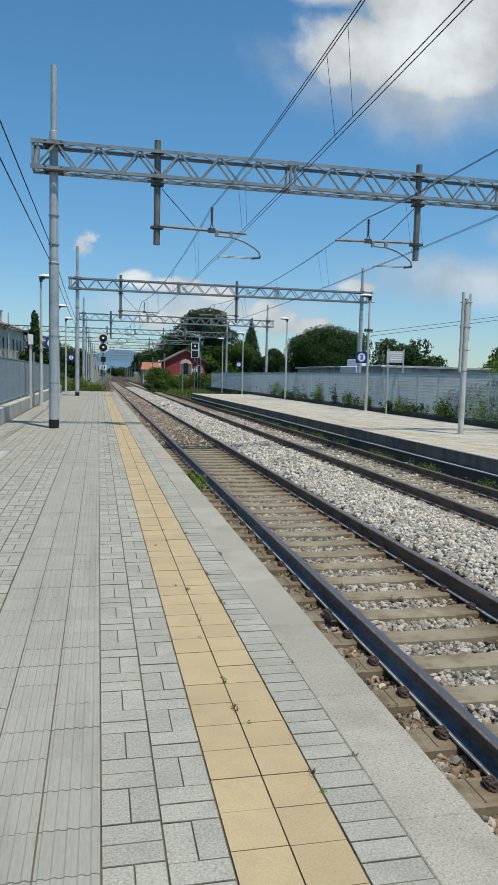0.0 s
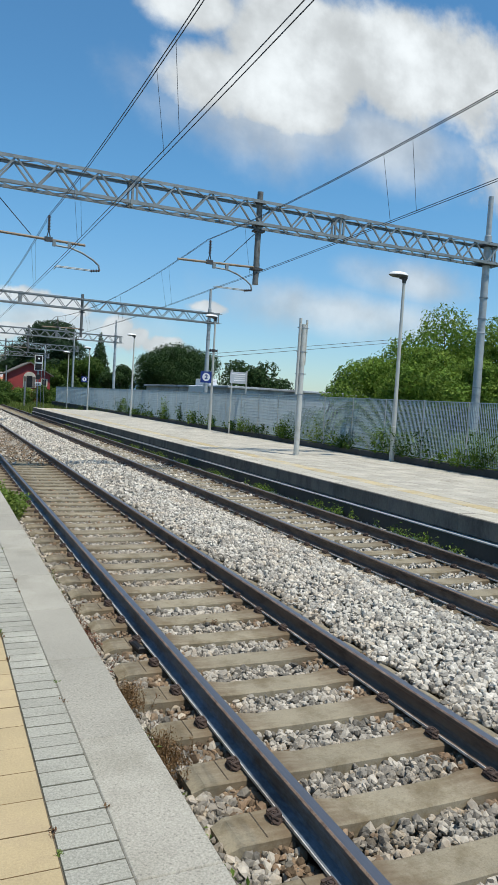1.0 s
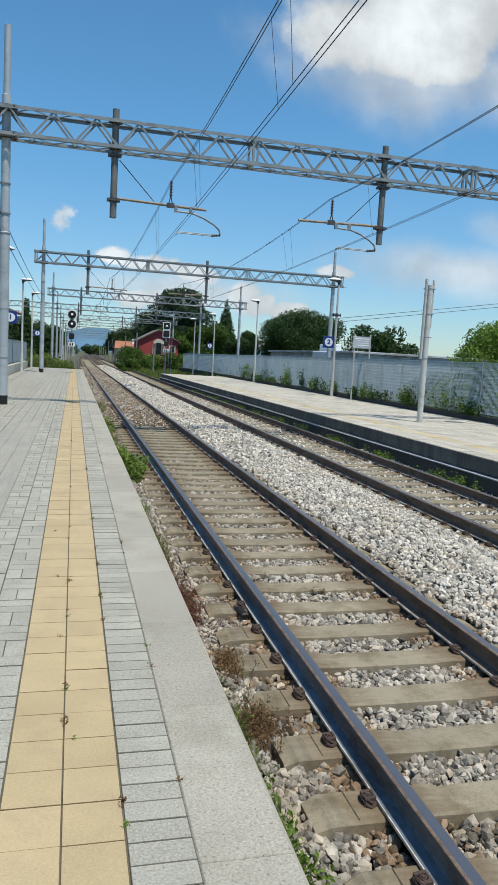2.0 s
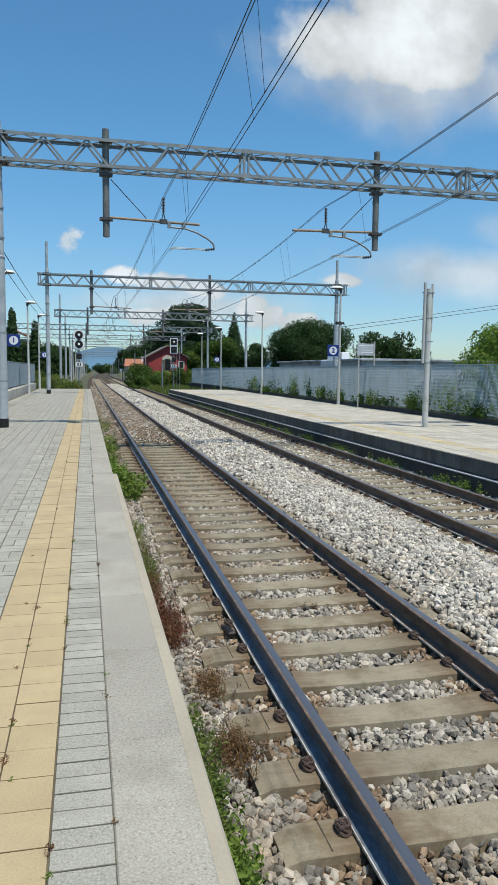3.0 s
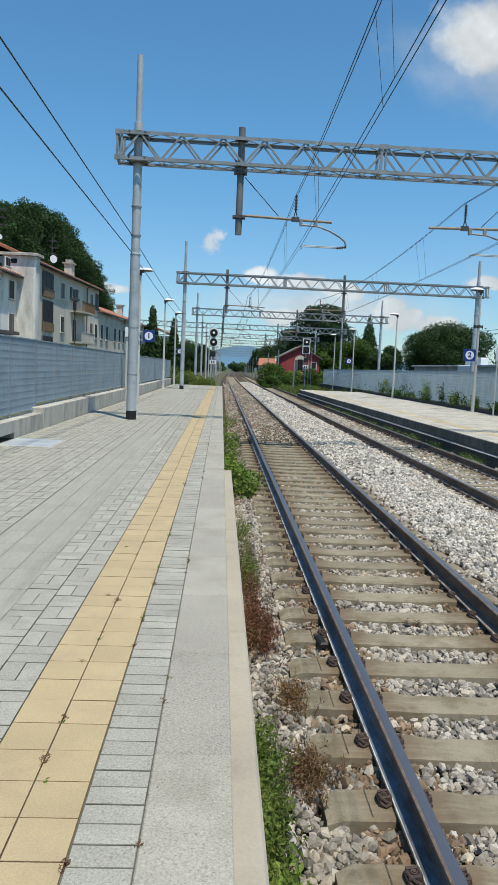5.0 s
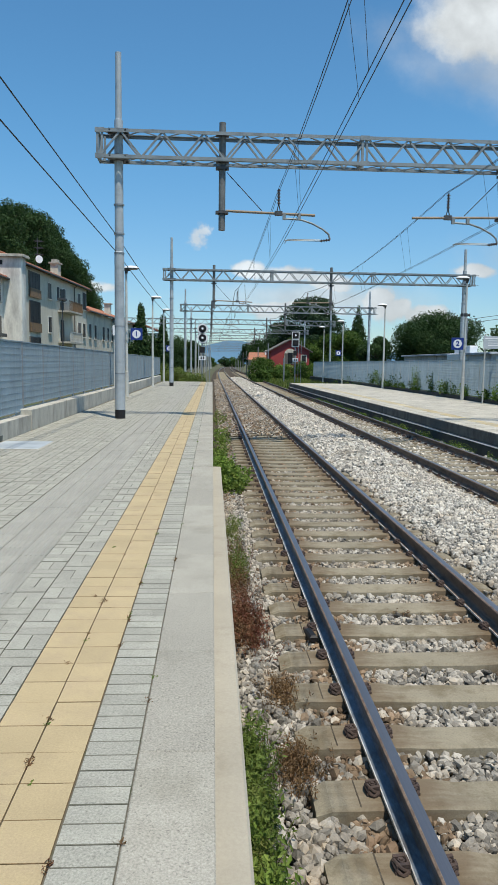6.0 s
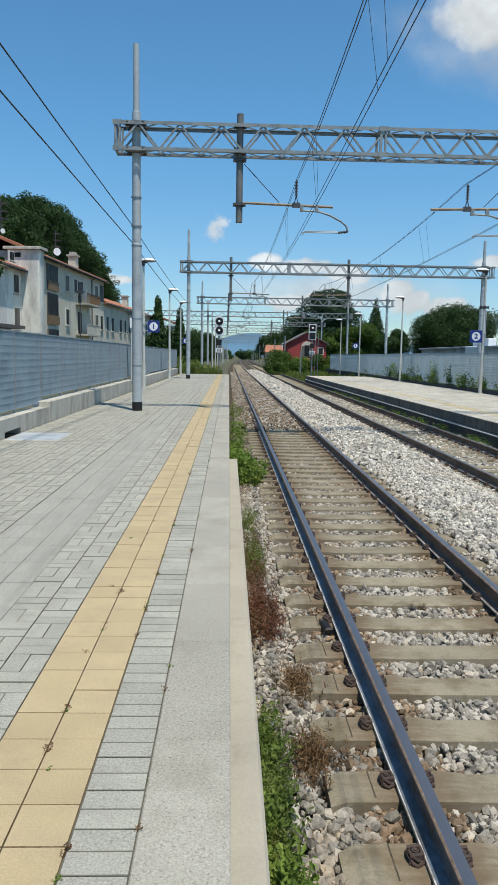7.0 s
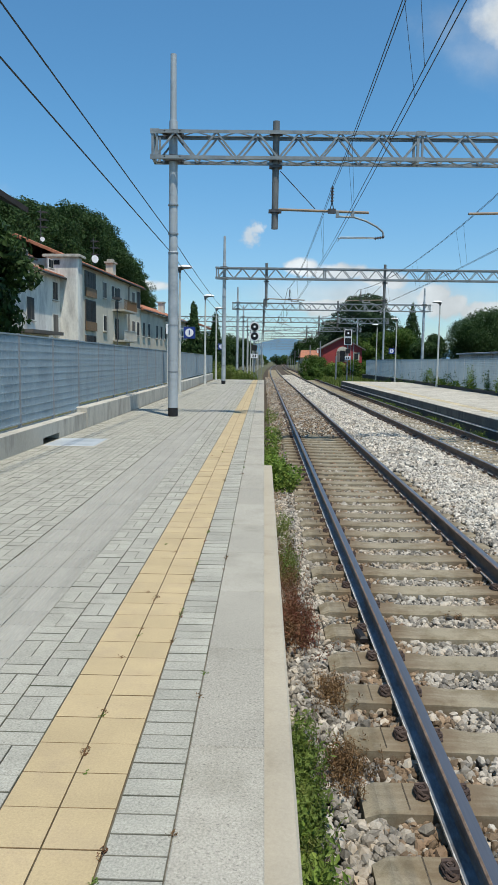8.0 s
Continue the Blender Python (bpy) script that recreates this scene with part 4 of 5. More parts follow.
# ---- lamps and signs ----
def street_lamp(x, y, z, side, label, height=5.75):
    """A tapered pole with a domed lantern that reaches to one side (-1 or 1)."""
    t = thing("platform_lamp", label, "lamp post", (x, y, z), group="platform lamps")
    part("pole", Shape().tube([(0, 0, 0), (0, 0, 1.1), (0, 0, 1.13), (0, 0, height - 0.1)], [0.085, 0.082, 0.068, 0.045], 14), M_LAMP, t, smooth=False)
    part("base_plate", Shape().slab(-0.16, 0.16, -0.16, 0.16, 0, 0.025, 0.006), M_WALL, t)
    part("socket", Shape().tube([(0, 0, height - 0.22), (0, 0, height - 0.02)], [0.06, 0.075], 12), M_DARKSTEEL, t)
    dome = Shape()
    rings = [(0.32, 0.0), (0.315, 0.03), (0.285, 0.065), (0.21, 0.095), (0.11, 0.112), (0.0, 0.118)]
    n = 20
    verts = [(side * 0.22 + 1.05 * r * math.cos(2 * math.pi * k / n), 0.72 * r * math.sin(2 * math.pi * k / n), height + h) for r, h in rings for k in range(n)]
    dome.add(verts, [(j * n + k, j * n + (k + 1) % n, (j + 1) * n + (k + 1) % n, (j + 1) * n + k) for j in range(len(rings) - 1) for k in range(n)])
    part("dome", dome, M_DOME, t, "white domed lantern cover", smooth=True)
    bowl = Shape()
    rings = [(0.312, -0.002), (0.29, -0.025), (0.20, -0.05), (0.0, -0.06)]
    verts = [(side * 0.22 + 1.05 * r * math.cos(2 * math.pi * k / n), 0.72 * r * math.sin(2 * math.pi * k / n), height + h) for r, h in rings for k in range(n)]
    bowl.add(verts, [(j * n + (k + 1) % n, j * n + k, (j + 1) * n + k, (j + 1) * n + (k + 1) % n) for j in range(len(rings) - 1) for k in range(n)])
    part("gear_box", Shape().tube([(-side * 0.07, 0, height - 0.05), (side * 0.16, 0, height - 0.045)], [0.085, 0.06], 10), M_DARKSTEEL, t, "dark gear box under the cover")
    part("glass", bowl, M_GLASSGREY, t, "dark lantern underside", smooth=True)
    return t


def digit(text, size, parent, at, mat, rx=90, rz=0):
    cu_ = bpy.data.curves.new("numeral", "FONT")
    cu_.body, cu_.size, cu_.align_x, cu_.align_y, cu_.extrude, cu_.offset = text, size, "CENTER", "CENTER", 0.004, 0.013
    cu_.materials.append(mat)
    ob = new("numeral", cu_)
    ob.parent = parent
    ob.matrix_basis = pose(*at, rx, 0, rz)
    return ob


def platform_sign(x, y, z, text, size, reach, label):
    """A blue board with a white disc and the platform's number, held off a lamp post."""
    t = thing("platform_number_sign", label, "sign", (x, y, z))
    h = size / 2
    part("board", Shape().slab(-h, h, -0.03, 0.03, -h, h, 0.004), M_BLUE, t, "dark blue board")
    part("disc", Shape().tube([(0, -0.031, 0), (0, -0.037, 0)], size * 0.36, 28), M_WHITE, t, "white disc")
    digit(text, size * 0.56, t, (0, -0.040, 0), M_BLUE)
    for dz in (h * 0.7, -h * 0.7):
        part("arm", Shape().bar((reach * h, 0, dz), (reach * (h + 0.2), 0, dz), 0.03), M_LAMP, t)
    return t


for y in (19.2, 35.1, 51.2, 67.0, 78.0):
    street_lamp(12.5 if y < 20 else 12.3, y, P2_Z if y < 59 else -0.9, -1, "pale tapered lamp post with white domed head on the second platform", 5.85 if y < 59 else 6.4)
for x, y in ((-3.62, 32.2), (-3.55, 46.0), (-3.5, 56.5)):
    street_lamp(x, y, 0, 1, "pale tapered lamp post with white domed head beside the blue fence", 5.5)
platform_sign(-3.18, 32.1, 2.72, "1", 0.50, -1, "square blue sign with white disc and number one")
platform_sign(11.92, 35.0, 2.62, "2", 0.58, 1, "square blue sign with white disc and number two")
platform_sign(-3.1, 56.4, 2.6, "1", 0.45, -1, "small distant blue sign with white disc on a lamp post")
platform_sign(11.9, 66.9, 2.6, "3", 0.5, 1, "small distant blue sign with white disc and number three")
sp = thing("loudspeaker", "pair of dark horn loudspeakers fixed on a lamp post", "loudspeaker", (12.3, 35.1, 4.0))
for s in (-1, 1):
    part("horn", Shape().tube([(s * 0.05, 0, 0), (s * 0.12, -0.02, 0), (s * 0.20, -0.05, 0)], [0.035, 0.045, 0.09], 12), M_DARKSTEEL, sp)
part("mount", Shape().tube([(0, 0, -0.08), (0, 0, 0.08)], 0.09, 12), M_DARKSTEEL, sp)

twin = thing("steel_posts", "pale tubular steel post with two thinner tubes strapped on", "post", (9.8, 20.6, P2_Z))
part("main_post", Shape().tube([(0, 0, 0), (0.0, 0, 4.18)], [0.09, 0.085], 16), M_LAMP, twin)
part("side_tube", Shape().tube([(-0.17, -0.05, 1.95), (-0.16, -0.05, 4.36)], 0.045, 10), M_LAMP, twin)
part("side_tube", Shape().tube([(0.12, 0.05, 2.9), (0.13, 0.05, 4.34)], 0.035, 10), M_LAMP, twin)
for z in (1.95, 2.6, 3.3, 4.05):
    part("strap", Shape().tube([(0, 0, z), (0, 0, z + 0.03)], 0.094, 14).box(-0.2, 0.14, -0.07, 0.06, z + 0.004, z + 0.026), M_GALV, twin)

board = thing("notice_board", "grey notice board with unreadable lines on two thin posts", "notice board", (12.25, 32.2, P2_Z))
for x in (-0.05, 0.72):
    part("post", Shape().tube([(x, 0, 0), (x, 0, 3.1)], 0.035, 10), M_LAMP, board)
part("panel", Shape().slab(-0.15, 0.70, -0.06, -0.04, 2.45, 3.0, 0.004), M_GREYROOF, board, "grey panel")
for z in (2.6, 2.7, 2.8, 2.9):
    part("text_bar", Shape().box(0.05 if z < 2.85 else -0.08, 0.62, -0.066, -0.0605, z - 0.02, z + 0.02), M_WHITE, board)


# ---- fences ----
def grating_panel(length, z0, z1, mat, pitch=0.066):
    """A panel of pressed steel grating: deep upright bars crossed by thin rods, in a flat frame. It lies along y."""
    sh = Shape()
    n = int(length / pitch)
    for k in range(n):
        y = (k + 0.5) * length / n
        sh.box(-0.011, 0.011, y - 0.002, y + 0.002, z0, z1)
    rows = max(2, round((z1 - z0) / 0.132))
    for k in range(rows + 1):
        z = z0 + (z1 - z0) * k / rows
        sh.box(-0.006, 0.006, 0.01, length - 0.01, z - 0.005, z + 0.005)
    for z in (z0, z1):
        sh.box(-0.016, 0.016, 0.005, length - 0.005, z - 0.012, z + 0.012)
    return sh.mesh("grating_panel", mat)


def fence(x, ys, z0, z1, length, name, label, post_z):
    t = thing(name, label, "fence", kind="structure")
    panel = grating_panel(length, z0, z1, M_FENCE_E if x > 0 else M_FENCE)
    post = Shape().box(-0.03, 0.03, -0.006, 0.006, post_z, z1 + 0.02).box(-0.006, 0.006, -0.03, 0.03, post_z, z1 + 0.02).mesh("fence_post", M_LAMP if x > 0 else M_GALV)
    for y in ys:
        piece("grating_panel", panel, t, (x, y, 0))
        piece("fence_post", post, t, (x, y, 0))
    return t


fence(12.71, [-4 + 2 * k for k in range(46)], 0.14, 1.85, 2.0, "fence_east", "blue-grey galvanised grating fence behind the second platform", -0.1)
fence(-4.2, [-5.21 + 2 * k for k in range(11)], 0.42, 1.93, 2.0, "fence_west_near", "blue-grey steel grating fence on a low concrete wall", 0.2)
fence(-4.2, [16.8 + 2 * k for k in range(23)], 0.55, 1.93, 2.0, "fence_west_far", "blue-grey steel grating fence on a concrete wall beside the platform", 0.3)
# horizontal stiffening blades of the western fence
blades = thing("fence_blades", "pale horizontal steel blades along the grating fence", "fence", kind="structure")
blade = Shape().box(-0.030, -0.014, 0, 2.0, -0.022, 0.022).mesh("blade", M_FENCE)
for k in range(23):
    for j in range(7):
        piece("blade", blade, blades, (-4.185, 16.8 + 2 * k, 0.66 + 0.19 * j))
WALL_FACE = -3.97
wall_w = thing("wall_west", "weathered grey concrete wall along the platform with a drain slot", "wall", kind="structure")
part("wall_near", Shape().box(-4.3, WALL_FACE, -12, 13.35, -0.5, 0.34).box(-4.3, WALL_FACE, 14.4, 16.6, -0.5, 0.34).box(-4.3, WALL_FACE, 13.35, 14.4, 0.11, 0.34).box(-4.3, -4.26, 13.35, 14.4, -0.5, 0.11), M_WALL, wall_w)
part("wall_far", Shape().slab(-4.32, -3.95, 16.604, 60, -0.5, 0.46, 0.015), M_WALL, wall_w)
hatch = thing("pavement_hatch", "pale grey rectangular metal hatch in the paving beside the wall", "hatch")
part("lid", Shape().slab(-3.90, -3.02, 13.15, 14.30, -0.04, 0.012, 0.006), M_POLE, hatch)
part("rim", Shape().slab(-3.94, -2.98, 13.11, 14.34, -0.06, 0.003, 0.003), M_WALL, hatch)
post_box = thing("ticket_validator", "slim post with a white box beside the fence", "validator", (-3.93, 30.8, 0))
part("post", Shape().box(-0.05, 0.05, -0.04, 0.04, 0, 2.6), M_LAMP, post_box)
part("box", Shape().slab(-0.09, 0.09, -0.1, 0.1, 2.6, 3.0, 0.01), M_WHITE, post_box, "white box")
post_pair = thing("thin_post", "thin grey steel post beside the fence", "post", (-3.88, 31.6, 0))
part("post", Shape().tube([(0, 0, 0), (0, 0, 2.3)], 0.04, 10), M_GALV, post_pair)


# ---- signals ----
def signal(x, y, z, square, label):
    t = thing("railway_signal", label, "signal", (x, y, z))
    part("mast", Shape().tube([(0.0, 0.15, 0), (0.0, 0.15, 5.6)], 0.07, 10), M_GALV, t)
    for zz in (4.7, 5.52):
        if square:
            part("rim", Shape().box(-0.40, 0.40, 0.0, 0.02, zz - 0.40, zz + 0.40), M_WHITE, t, "white square rim")
            part("face", Shape().box(-0.33, 0.33, -0.02, -0.004, zz - 0.33, zz + 0.33), M_BLACK, t, "black face")
        else:
            part("rim", Shape().tube([(0, 0.02, zz), (0, 0, zz)], 0.47, 26), M_WHITE, t, "white round rim")
            part("face", Shape().tube([(0, -0.004, zz), (0, -0.02, zz)], 0.345, 26), M_BLACK, t, "black face")
        part("lens", Shape().tube([(0, -0.02, zz), (0, -0.16, zz + 0.02)], [0.07, 0.10], 14), M_WHITE if zz > 5 or not square else M_BLACK, t, "pale lens hood")
    part("housing", Shape().slab(-0.22, 0.22, -0.1, 0.15, 3.4, 3.9, 0.02), M_BLACK, t)
    part("plate", Shape().box(-0.30, 0.30, -0.08, -0.05, 2.75, 3.12), M_WHITE, t, "white number plate")
    for s in (-0.1, 0.1):
        part("mark_bar", Shape().box(s - 0.05, s + 0.05, -0.09, -0.081, 2.82, 3.05), M_BLACK, t)
    part("ladder", Shape().bar((0.35, 0.2, 0), (0.35, 0.2, 5.0), 0.04).bar((0.65, 0.2, 0), (0.65, 0.2, 5.0), 0.04), M_GALV, t)
    return t


signal(-0.62, 66.0, -0.95, False, "railway signal with two round black targets rimmed in white")
signal(9.2, 77.6, -0.95, True, "railway signal with two square black targets rimmed in white")


# ---- houses on the western side: a long old terrace, its front turned a little towards the line ----
TERRACE = pose(-16.0, 66.0, 0, 0, 0, -4.8)


def window(parent, s, z0, w, h, shut=False, sill=True):
    t = part("window", Shape().box(-0.02, 0.05, s - w / 2 - 0.08, s + w / 2 + 0.08, z0 - 0.08, z0 + h + 0.08), M_PLASTER_W, parent)
    if shut:
        for k in range(2):
            part("shutter", Shape().box(0.055, 0.09, s - w / 2 + k * w / 2 + 0.01, s + (k - 0.0) * w / 2 - 0.01, z0, z0 + h), M_SHUTTER, t)
    else:
        part("pane", Shape().box(0.052, 0.06, s - w / 2, s + w / 2, z0, z0 + h), M_WINDOW, t)
        part("mullion", Shape().box(0.061, 0.08, s - 0.03, s + 0.03, z0, z0 + h), M_SHUTTER, t)
    if sill:
        part("sill", Shape().box(0.0, 0.16, s - w / 2 - 0.12, s + w / 2 + 0.12, z0 - 0.15, z0 - 0.08), M_WALL, t)
    return t


def pitched_roof(parent, y0, y1, eave, x_front, x_back, rise, over=0.45):
    """A tiled roof with its eave along the front, thick at the edge, with tile rows."""
    mid = (x_front + x_back) / 2
    sh = Shape()
    for x0, x1 in ((x_front + over, mid), (x_back - over, mid)):
        a, b = eave - 0.1, eave + rise
        sh.add([(x0, y0 - over, a), (x1, y0 - over, b), (x1, y1 + over, b), (x0, y1 + over, a), (x0, y0 - over, a + 0.16), (x1, y0 - over, b + 0.16), (x1, y1 + over, b + 0.16), (x0, y1 + over, a + 0.16)],
               [(0, 1, 2, 3), (4, 7, 6, 5), (0, 4, 5, 1), (2, 6, 7, 3), (3, 7, 4, 0)])
    r = part("roof", sh, M_ROOF, parent, "weathered terracotta tiled roof")
    rows = Shape()
    n = int((y1 - y0) / 0.6)
    for k in range(n):
        y = y0 + (k + 0.5) * (y1 - y0) / n
        rows.tube([(x_front + over, y, eave + 0.07), (mid, y, eave + rise + 0.17)], 0.11, 5)
    part("tile_roll", rows, M_ROOF, r)["kind"] = "stuff"
    part("gutter", Shape().tube([(x_front + over + 0.06, y0 - over, eave - 0.02), (x_front + over + 0.06, y1 + over, eave - 0.02)], 0.09, 6), M_DARKSTEEL, r)
    return r


def block(name, label, y0, y1, eave, depth, plaster, x_front=0.0, rise=1.8):
    t = thing(name, label, "house")
    t.matrix_basis = TERRACE
    part("wall", Shape().box(x_front - depth, x_front, y0, y1, -1.1, eave), plaster, t)
    if rise:
        pitched_roof(t, y0, y1, eave, x_front, x_front - depth, rise)
    return t


h1 = block("terrace_house", "old cream plastered house with terracotta roof and shuttered windows", -17, -6.0, 8.0, 9, M_PLASTER_W, rise=1.6)
for s, z0, w, h in ((-12.2, 6.7, 1.3, 0.95), (-12.2, 4.35, 1.3, 1.6), (-7.2, 6.2, 1.0, 1.35), (-7.2, 3.4, 1.0, 1.6)):
    window(h1, s, z0, w, h, shut=z0 < 3.5)
part("canopy", Shape().box(0, 1.2, -14.6, -8.6, 3.3, 3.55), M_SHUTTER, h1, "dark flat canopy")
h1b = block("attic_house", "set-back cream upper storey with terracotta roof", -19, -6.2, 9.55, 8, M_PLASTER, x_front=-2.5, rise=1.4)
for s in (-13.0, -8.0):
    window(h1b, s, 8.6, 0.9, 0.6)
tower = block("stair_tower", "white plastered flat-topped stair tower between the houses", -5.98, -4.9, 9.7, 2.6, M_PLASTER_W, x_front=1.5, rise=0)
part("cap", Shape().slab(-1.35, 1.75, -6.25, -4.65, 9.7, 9.92, 0.03), M_WALL, tower, "overhanging grey slab")
part("vent", Shape().box(-0.6, 0.0, -6.02, -5.985, 9.1, 9.45), M_WINDOW, tower)
h2 = block("terrace_house", "three-storey cream plastered house with glazed loggias and balconies", -4.88, 20.5, 9.75, 9, M_PLASTER, rise=1.9)
for z0, h in ((7.25, 2.1), (4.2, 2.6), (1.4, 2.2)):
    g_ = part("loggia", Shape().box(0.0, 0.10, 0.2, 3.2, z0 - 0.08, z0 + h + 0.08), M_SHUTTER, h2, "dark glazed loggia")
    for k in range(4):
        part("pane", Shape().box(0.105, 0.12, 0.30 + 0.73 * k, 0.95 + 0.73 * k, z0 + 0.75, z0 + h), M_WINDOW, g_)
    part("parapet", Shape().box(0.12, 0.20, 0.2, 3.2, z0 - 0.1, z0 + 0.7), M_WOOD, g_, "rusty brown parapet")
for s, z0, w, h, sh_ in ((6.2, 7.5, 0.95, 1.45, True), (9.0, 7.6, 0.9, 1.3, False), (11.2, 7.6, 0.9, 1.3, False), (17.0, 7.5, 1.0, 1.5, True), (19.4, 7.4, 1.6, 1.9, False),
                         (6.2, 4.3, 0.95, 1.45, False), (17.0, 4.3, 1.0, 1.5, True), (19.2, 4.3, 1.0, 1.5, False), (6.2, 1.2, 1.1, 1.5, False), (17.0, 1.2, 1.1, 1.3, True)):
    window(h2, s, z0, w, h, sh_)
for z0 in (6.6, 3.5):
    b_ = part("balcony", Shape().box(0, 1.25, 9.0, 14.2, z0 - 0.18, z0), M_WALL, h2)
    rail_ = Shape()
    for k in range(27):
        rail_.bar((1.2, 9.05 + 0.197 * k, z0), (1.2, 9.05 + 0.197 * k, z0 + 0.95), 0.03)
    rail_.bar((1.2, 9.0, z0 + 0.97), (1.2, 14.2, z0 + 0.97), 0.06)
    part("railing", rail_, M_WOOD if z0 > 5 else M_LAMP, b_)
    part("screen", Shape().box(1.14, 1.17, 10.5, 14.1, z0 + 0.02, z0 + 0.9), M_WOOD if z0 > 5 else M_PLASTER, b_)
    part("door", Shape().box(0.02, 0.06, 9.9, 11.0, z0, z0 + 2.2), M_WINDOW, h2)
part("downpipe", Shape().tube([(0.12, 14.9, -1), (0.12, 14.9, 9.4), (0.5, 14.9, 9.65)], 0.07, 8), M_SHUTTER, h2)
ch = part("chimney", Shape().box(-1.6, -0.8, 12.0, 13.0, 9.8, 11.6), M_PLASTER, h2)
part("cap", Shape().box(-1.75, -0.65, 11.85, 13.15, 11.6, 11.75).box(-1.5, -0.9, 12.1, 12.9, 11.75, 12.05), M_WALL, ch)
h3 = block("terrace_house", "long two-storey cream plastered house with terracotta roof", 20.6, 49, 7.35, 9, M_PLASTER, rise=1.7)
for k, s in enumerate((22.0, 24.6, 29.0, 31.6, 34.2, 36.8, 41.0, 43.6, 46.2)):
    window(h3, s, 4.3, 1.0, 1.6, False)
    if k % 2 == 0:
        window(h3, s + 0.5, 1.0, 2.2, 1.3, True, False)
ch = part("chimney", Shape().box(-1.8, -1.0, 37.5, 38.4, 7.8, 9.5), M_PLASTER, h3)
part("cap", Shape().box(-1.95, -0.85, 37.35, 38.55, 9.5, 9.65), M_WALL, ch)


def aerial(s, x, z0, z1, dish, label, size=1.0):
    t = thing("roof_aerial", label, "aerial")
    t.matrix_basis = TERRACE @ pose(x, s, 0)
    part("pole", Shape().tube([(0, 0, z0), (0, 0, z1)], 0.045, 8), M_DARKSTEEL, t)
    sh = Shape()
    for k in range(3):
        sh.bar((0, -0.2, z1 - 0.25 - 0.65 * k), (0.15, 1.1, z1 - 0.2 - 0.65 * k), 0.04)
        for j in range(5):
            sh.bar((-0.4, 0.1 + 0.2 * j, z1 - 0.24 - 0.65 * k), (0.4, 0.1 + 0.2 * j, z1 - 0.24 - 0.65 * k), 0.025)
    part("antenna", sh, M_DARKSTEEL, t)
    if dish:
        part("dish", Shape().tube([(0.10, -0.1, dish), (0.18, -0.2, dish), (0.25, -0.28, dish)], [0.05 * size, 0.32 * size, 0.38 * size], 20), M_WHITE, t, "white satellite dish")
    return t


aerial(-1.0, -3.5, 10.5, 14.6, 11.9, "tall roof aerial with a small satellite dish", 0.55)
aerial(8.5, -1.8, 9.8, 13.6, 11.5, "roof aerial with a white satellite dish")

far_house = thing("far_house", "distant cream house with terracotta roof beyond the terrace", "house", (-12.8, 138, 0))
part("wall", Shape().box(-5, 4, 0, 10, -1.1, 7.0), M_PLASTER, far_house)
pitched_roof(far_house, 0, 10, 7.0, 4, -5, 1.8)
for s in (2.2, 5.0, 7.8):
    window(far_house, s, 4.2, 1.0, 1.5).location = (4.0, 0, 0)
for s in (-3.5, -0.5, 2.4):
    w_ = window(far_house, 0, 4.2, 1.0, 1.5)
    w_.matrix_basis = pose(s, 0, 0, 0, 0, -90)

street = thing("street_lamp", "slim dark street lamp in front of the terrace", "street lamp", (-14.0, 71.0, -1.05))
part("pole", Shape().tube([(0, 0, 0), (0, 0, 8.3)], [0.09, 0.05], 8), M_DARKSTEEL, street)
part("head", Shape().box(-0.35, 0.35, -0.5, 0.5, 8.3, 8.5), M_DARKSTEEL, street)

# ---- the near roof corner and tree behind the western fence ----
shed = thing("station_building", "building with a dark wooden overhanging eave behind the fence", "building")
part("wall", Shape().box(-15, -10.2, 13, 27, -1.1, 6.2), M_PLASTER, shed)
part("roof", Shape().add([(-8.9, 12.5, 6.95), (-12.5, 12.5, 8.6), (-12.5, 28.3, 8.6), (-8.9, 28.3, 6.95), (-8.9, 12.5, 7.15), (-12.5, 12.5, 8.8), (-12.5, 28.3, 8.8), (-8.9, 28.3, 7.15)],
                         [(0, 1, 2, 3), (7, 6, 5, 4), (0, 3, 7, 4), (3, 2, 6, 7), (0, 4, 5, 1), (1, 5, 6, 2)]), M_EAVE, shed, "dark boarded roof eave")

# ---- red house by the line ----
red = thing("red_house", "small red plastered house with a white arched gable window", "house", (13.0, 116.0, -1.05))
part("wall", Shape().add([(-3.1, 0, 0), (3.1, 0, 0), (3.1, 9, 0), (-3.1, 9, 0), (-3.1, 0, 4.75), (3.1, 0, 4.75), (3.1, 9, 4.75), (-3.1, 9, 4.75), (0, 0, 6.4), (0, 9, 6.4)],
                         [(0, 1, 5, 8, 4), (3, 7, 9, 6, 2), (1, 2, 6, 5), (0, 4, 7, 3), (4, 8, 9, 7), (5, 6, 9, 8)]), M_RED, red)
rf = Shape()
for s in (-1, 1):
    rf.add([(s * 3.6, -0.4, 4.47), (0, -0.4, 6.42), (0, 9.4, 6.42), (s * 3.6, 9.4, 4.47), (s * 3.6, -0.4, 4.62), (0, -0.4, 6.6), (0, 9.4, 6.6), (s * 3.6, 9.4, 4.62)],
           [(0, 1, 2, 3), (4, 7, 6, 5), (0, 4, 5, 1), (2, 6, 7, 3), (3, 7, 4, 0)])
part("roof", rf, M_SHUTTER, red, "dark red tiled roof")
gw = part("window", Shape().box(-0.95, 0.95, -0.06, 0.02, 2.6, 4.2).tube([(0, -0.06, 4.1), (0, 0.02, 4.1)], 0.93, 24), M_PLASTER, red, "arched cream window surround")
part("pane", Shape().box(-0.4, 0.4, -0.1, -0.065, 2.65, 4.4), M_WINDOW, gw)
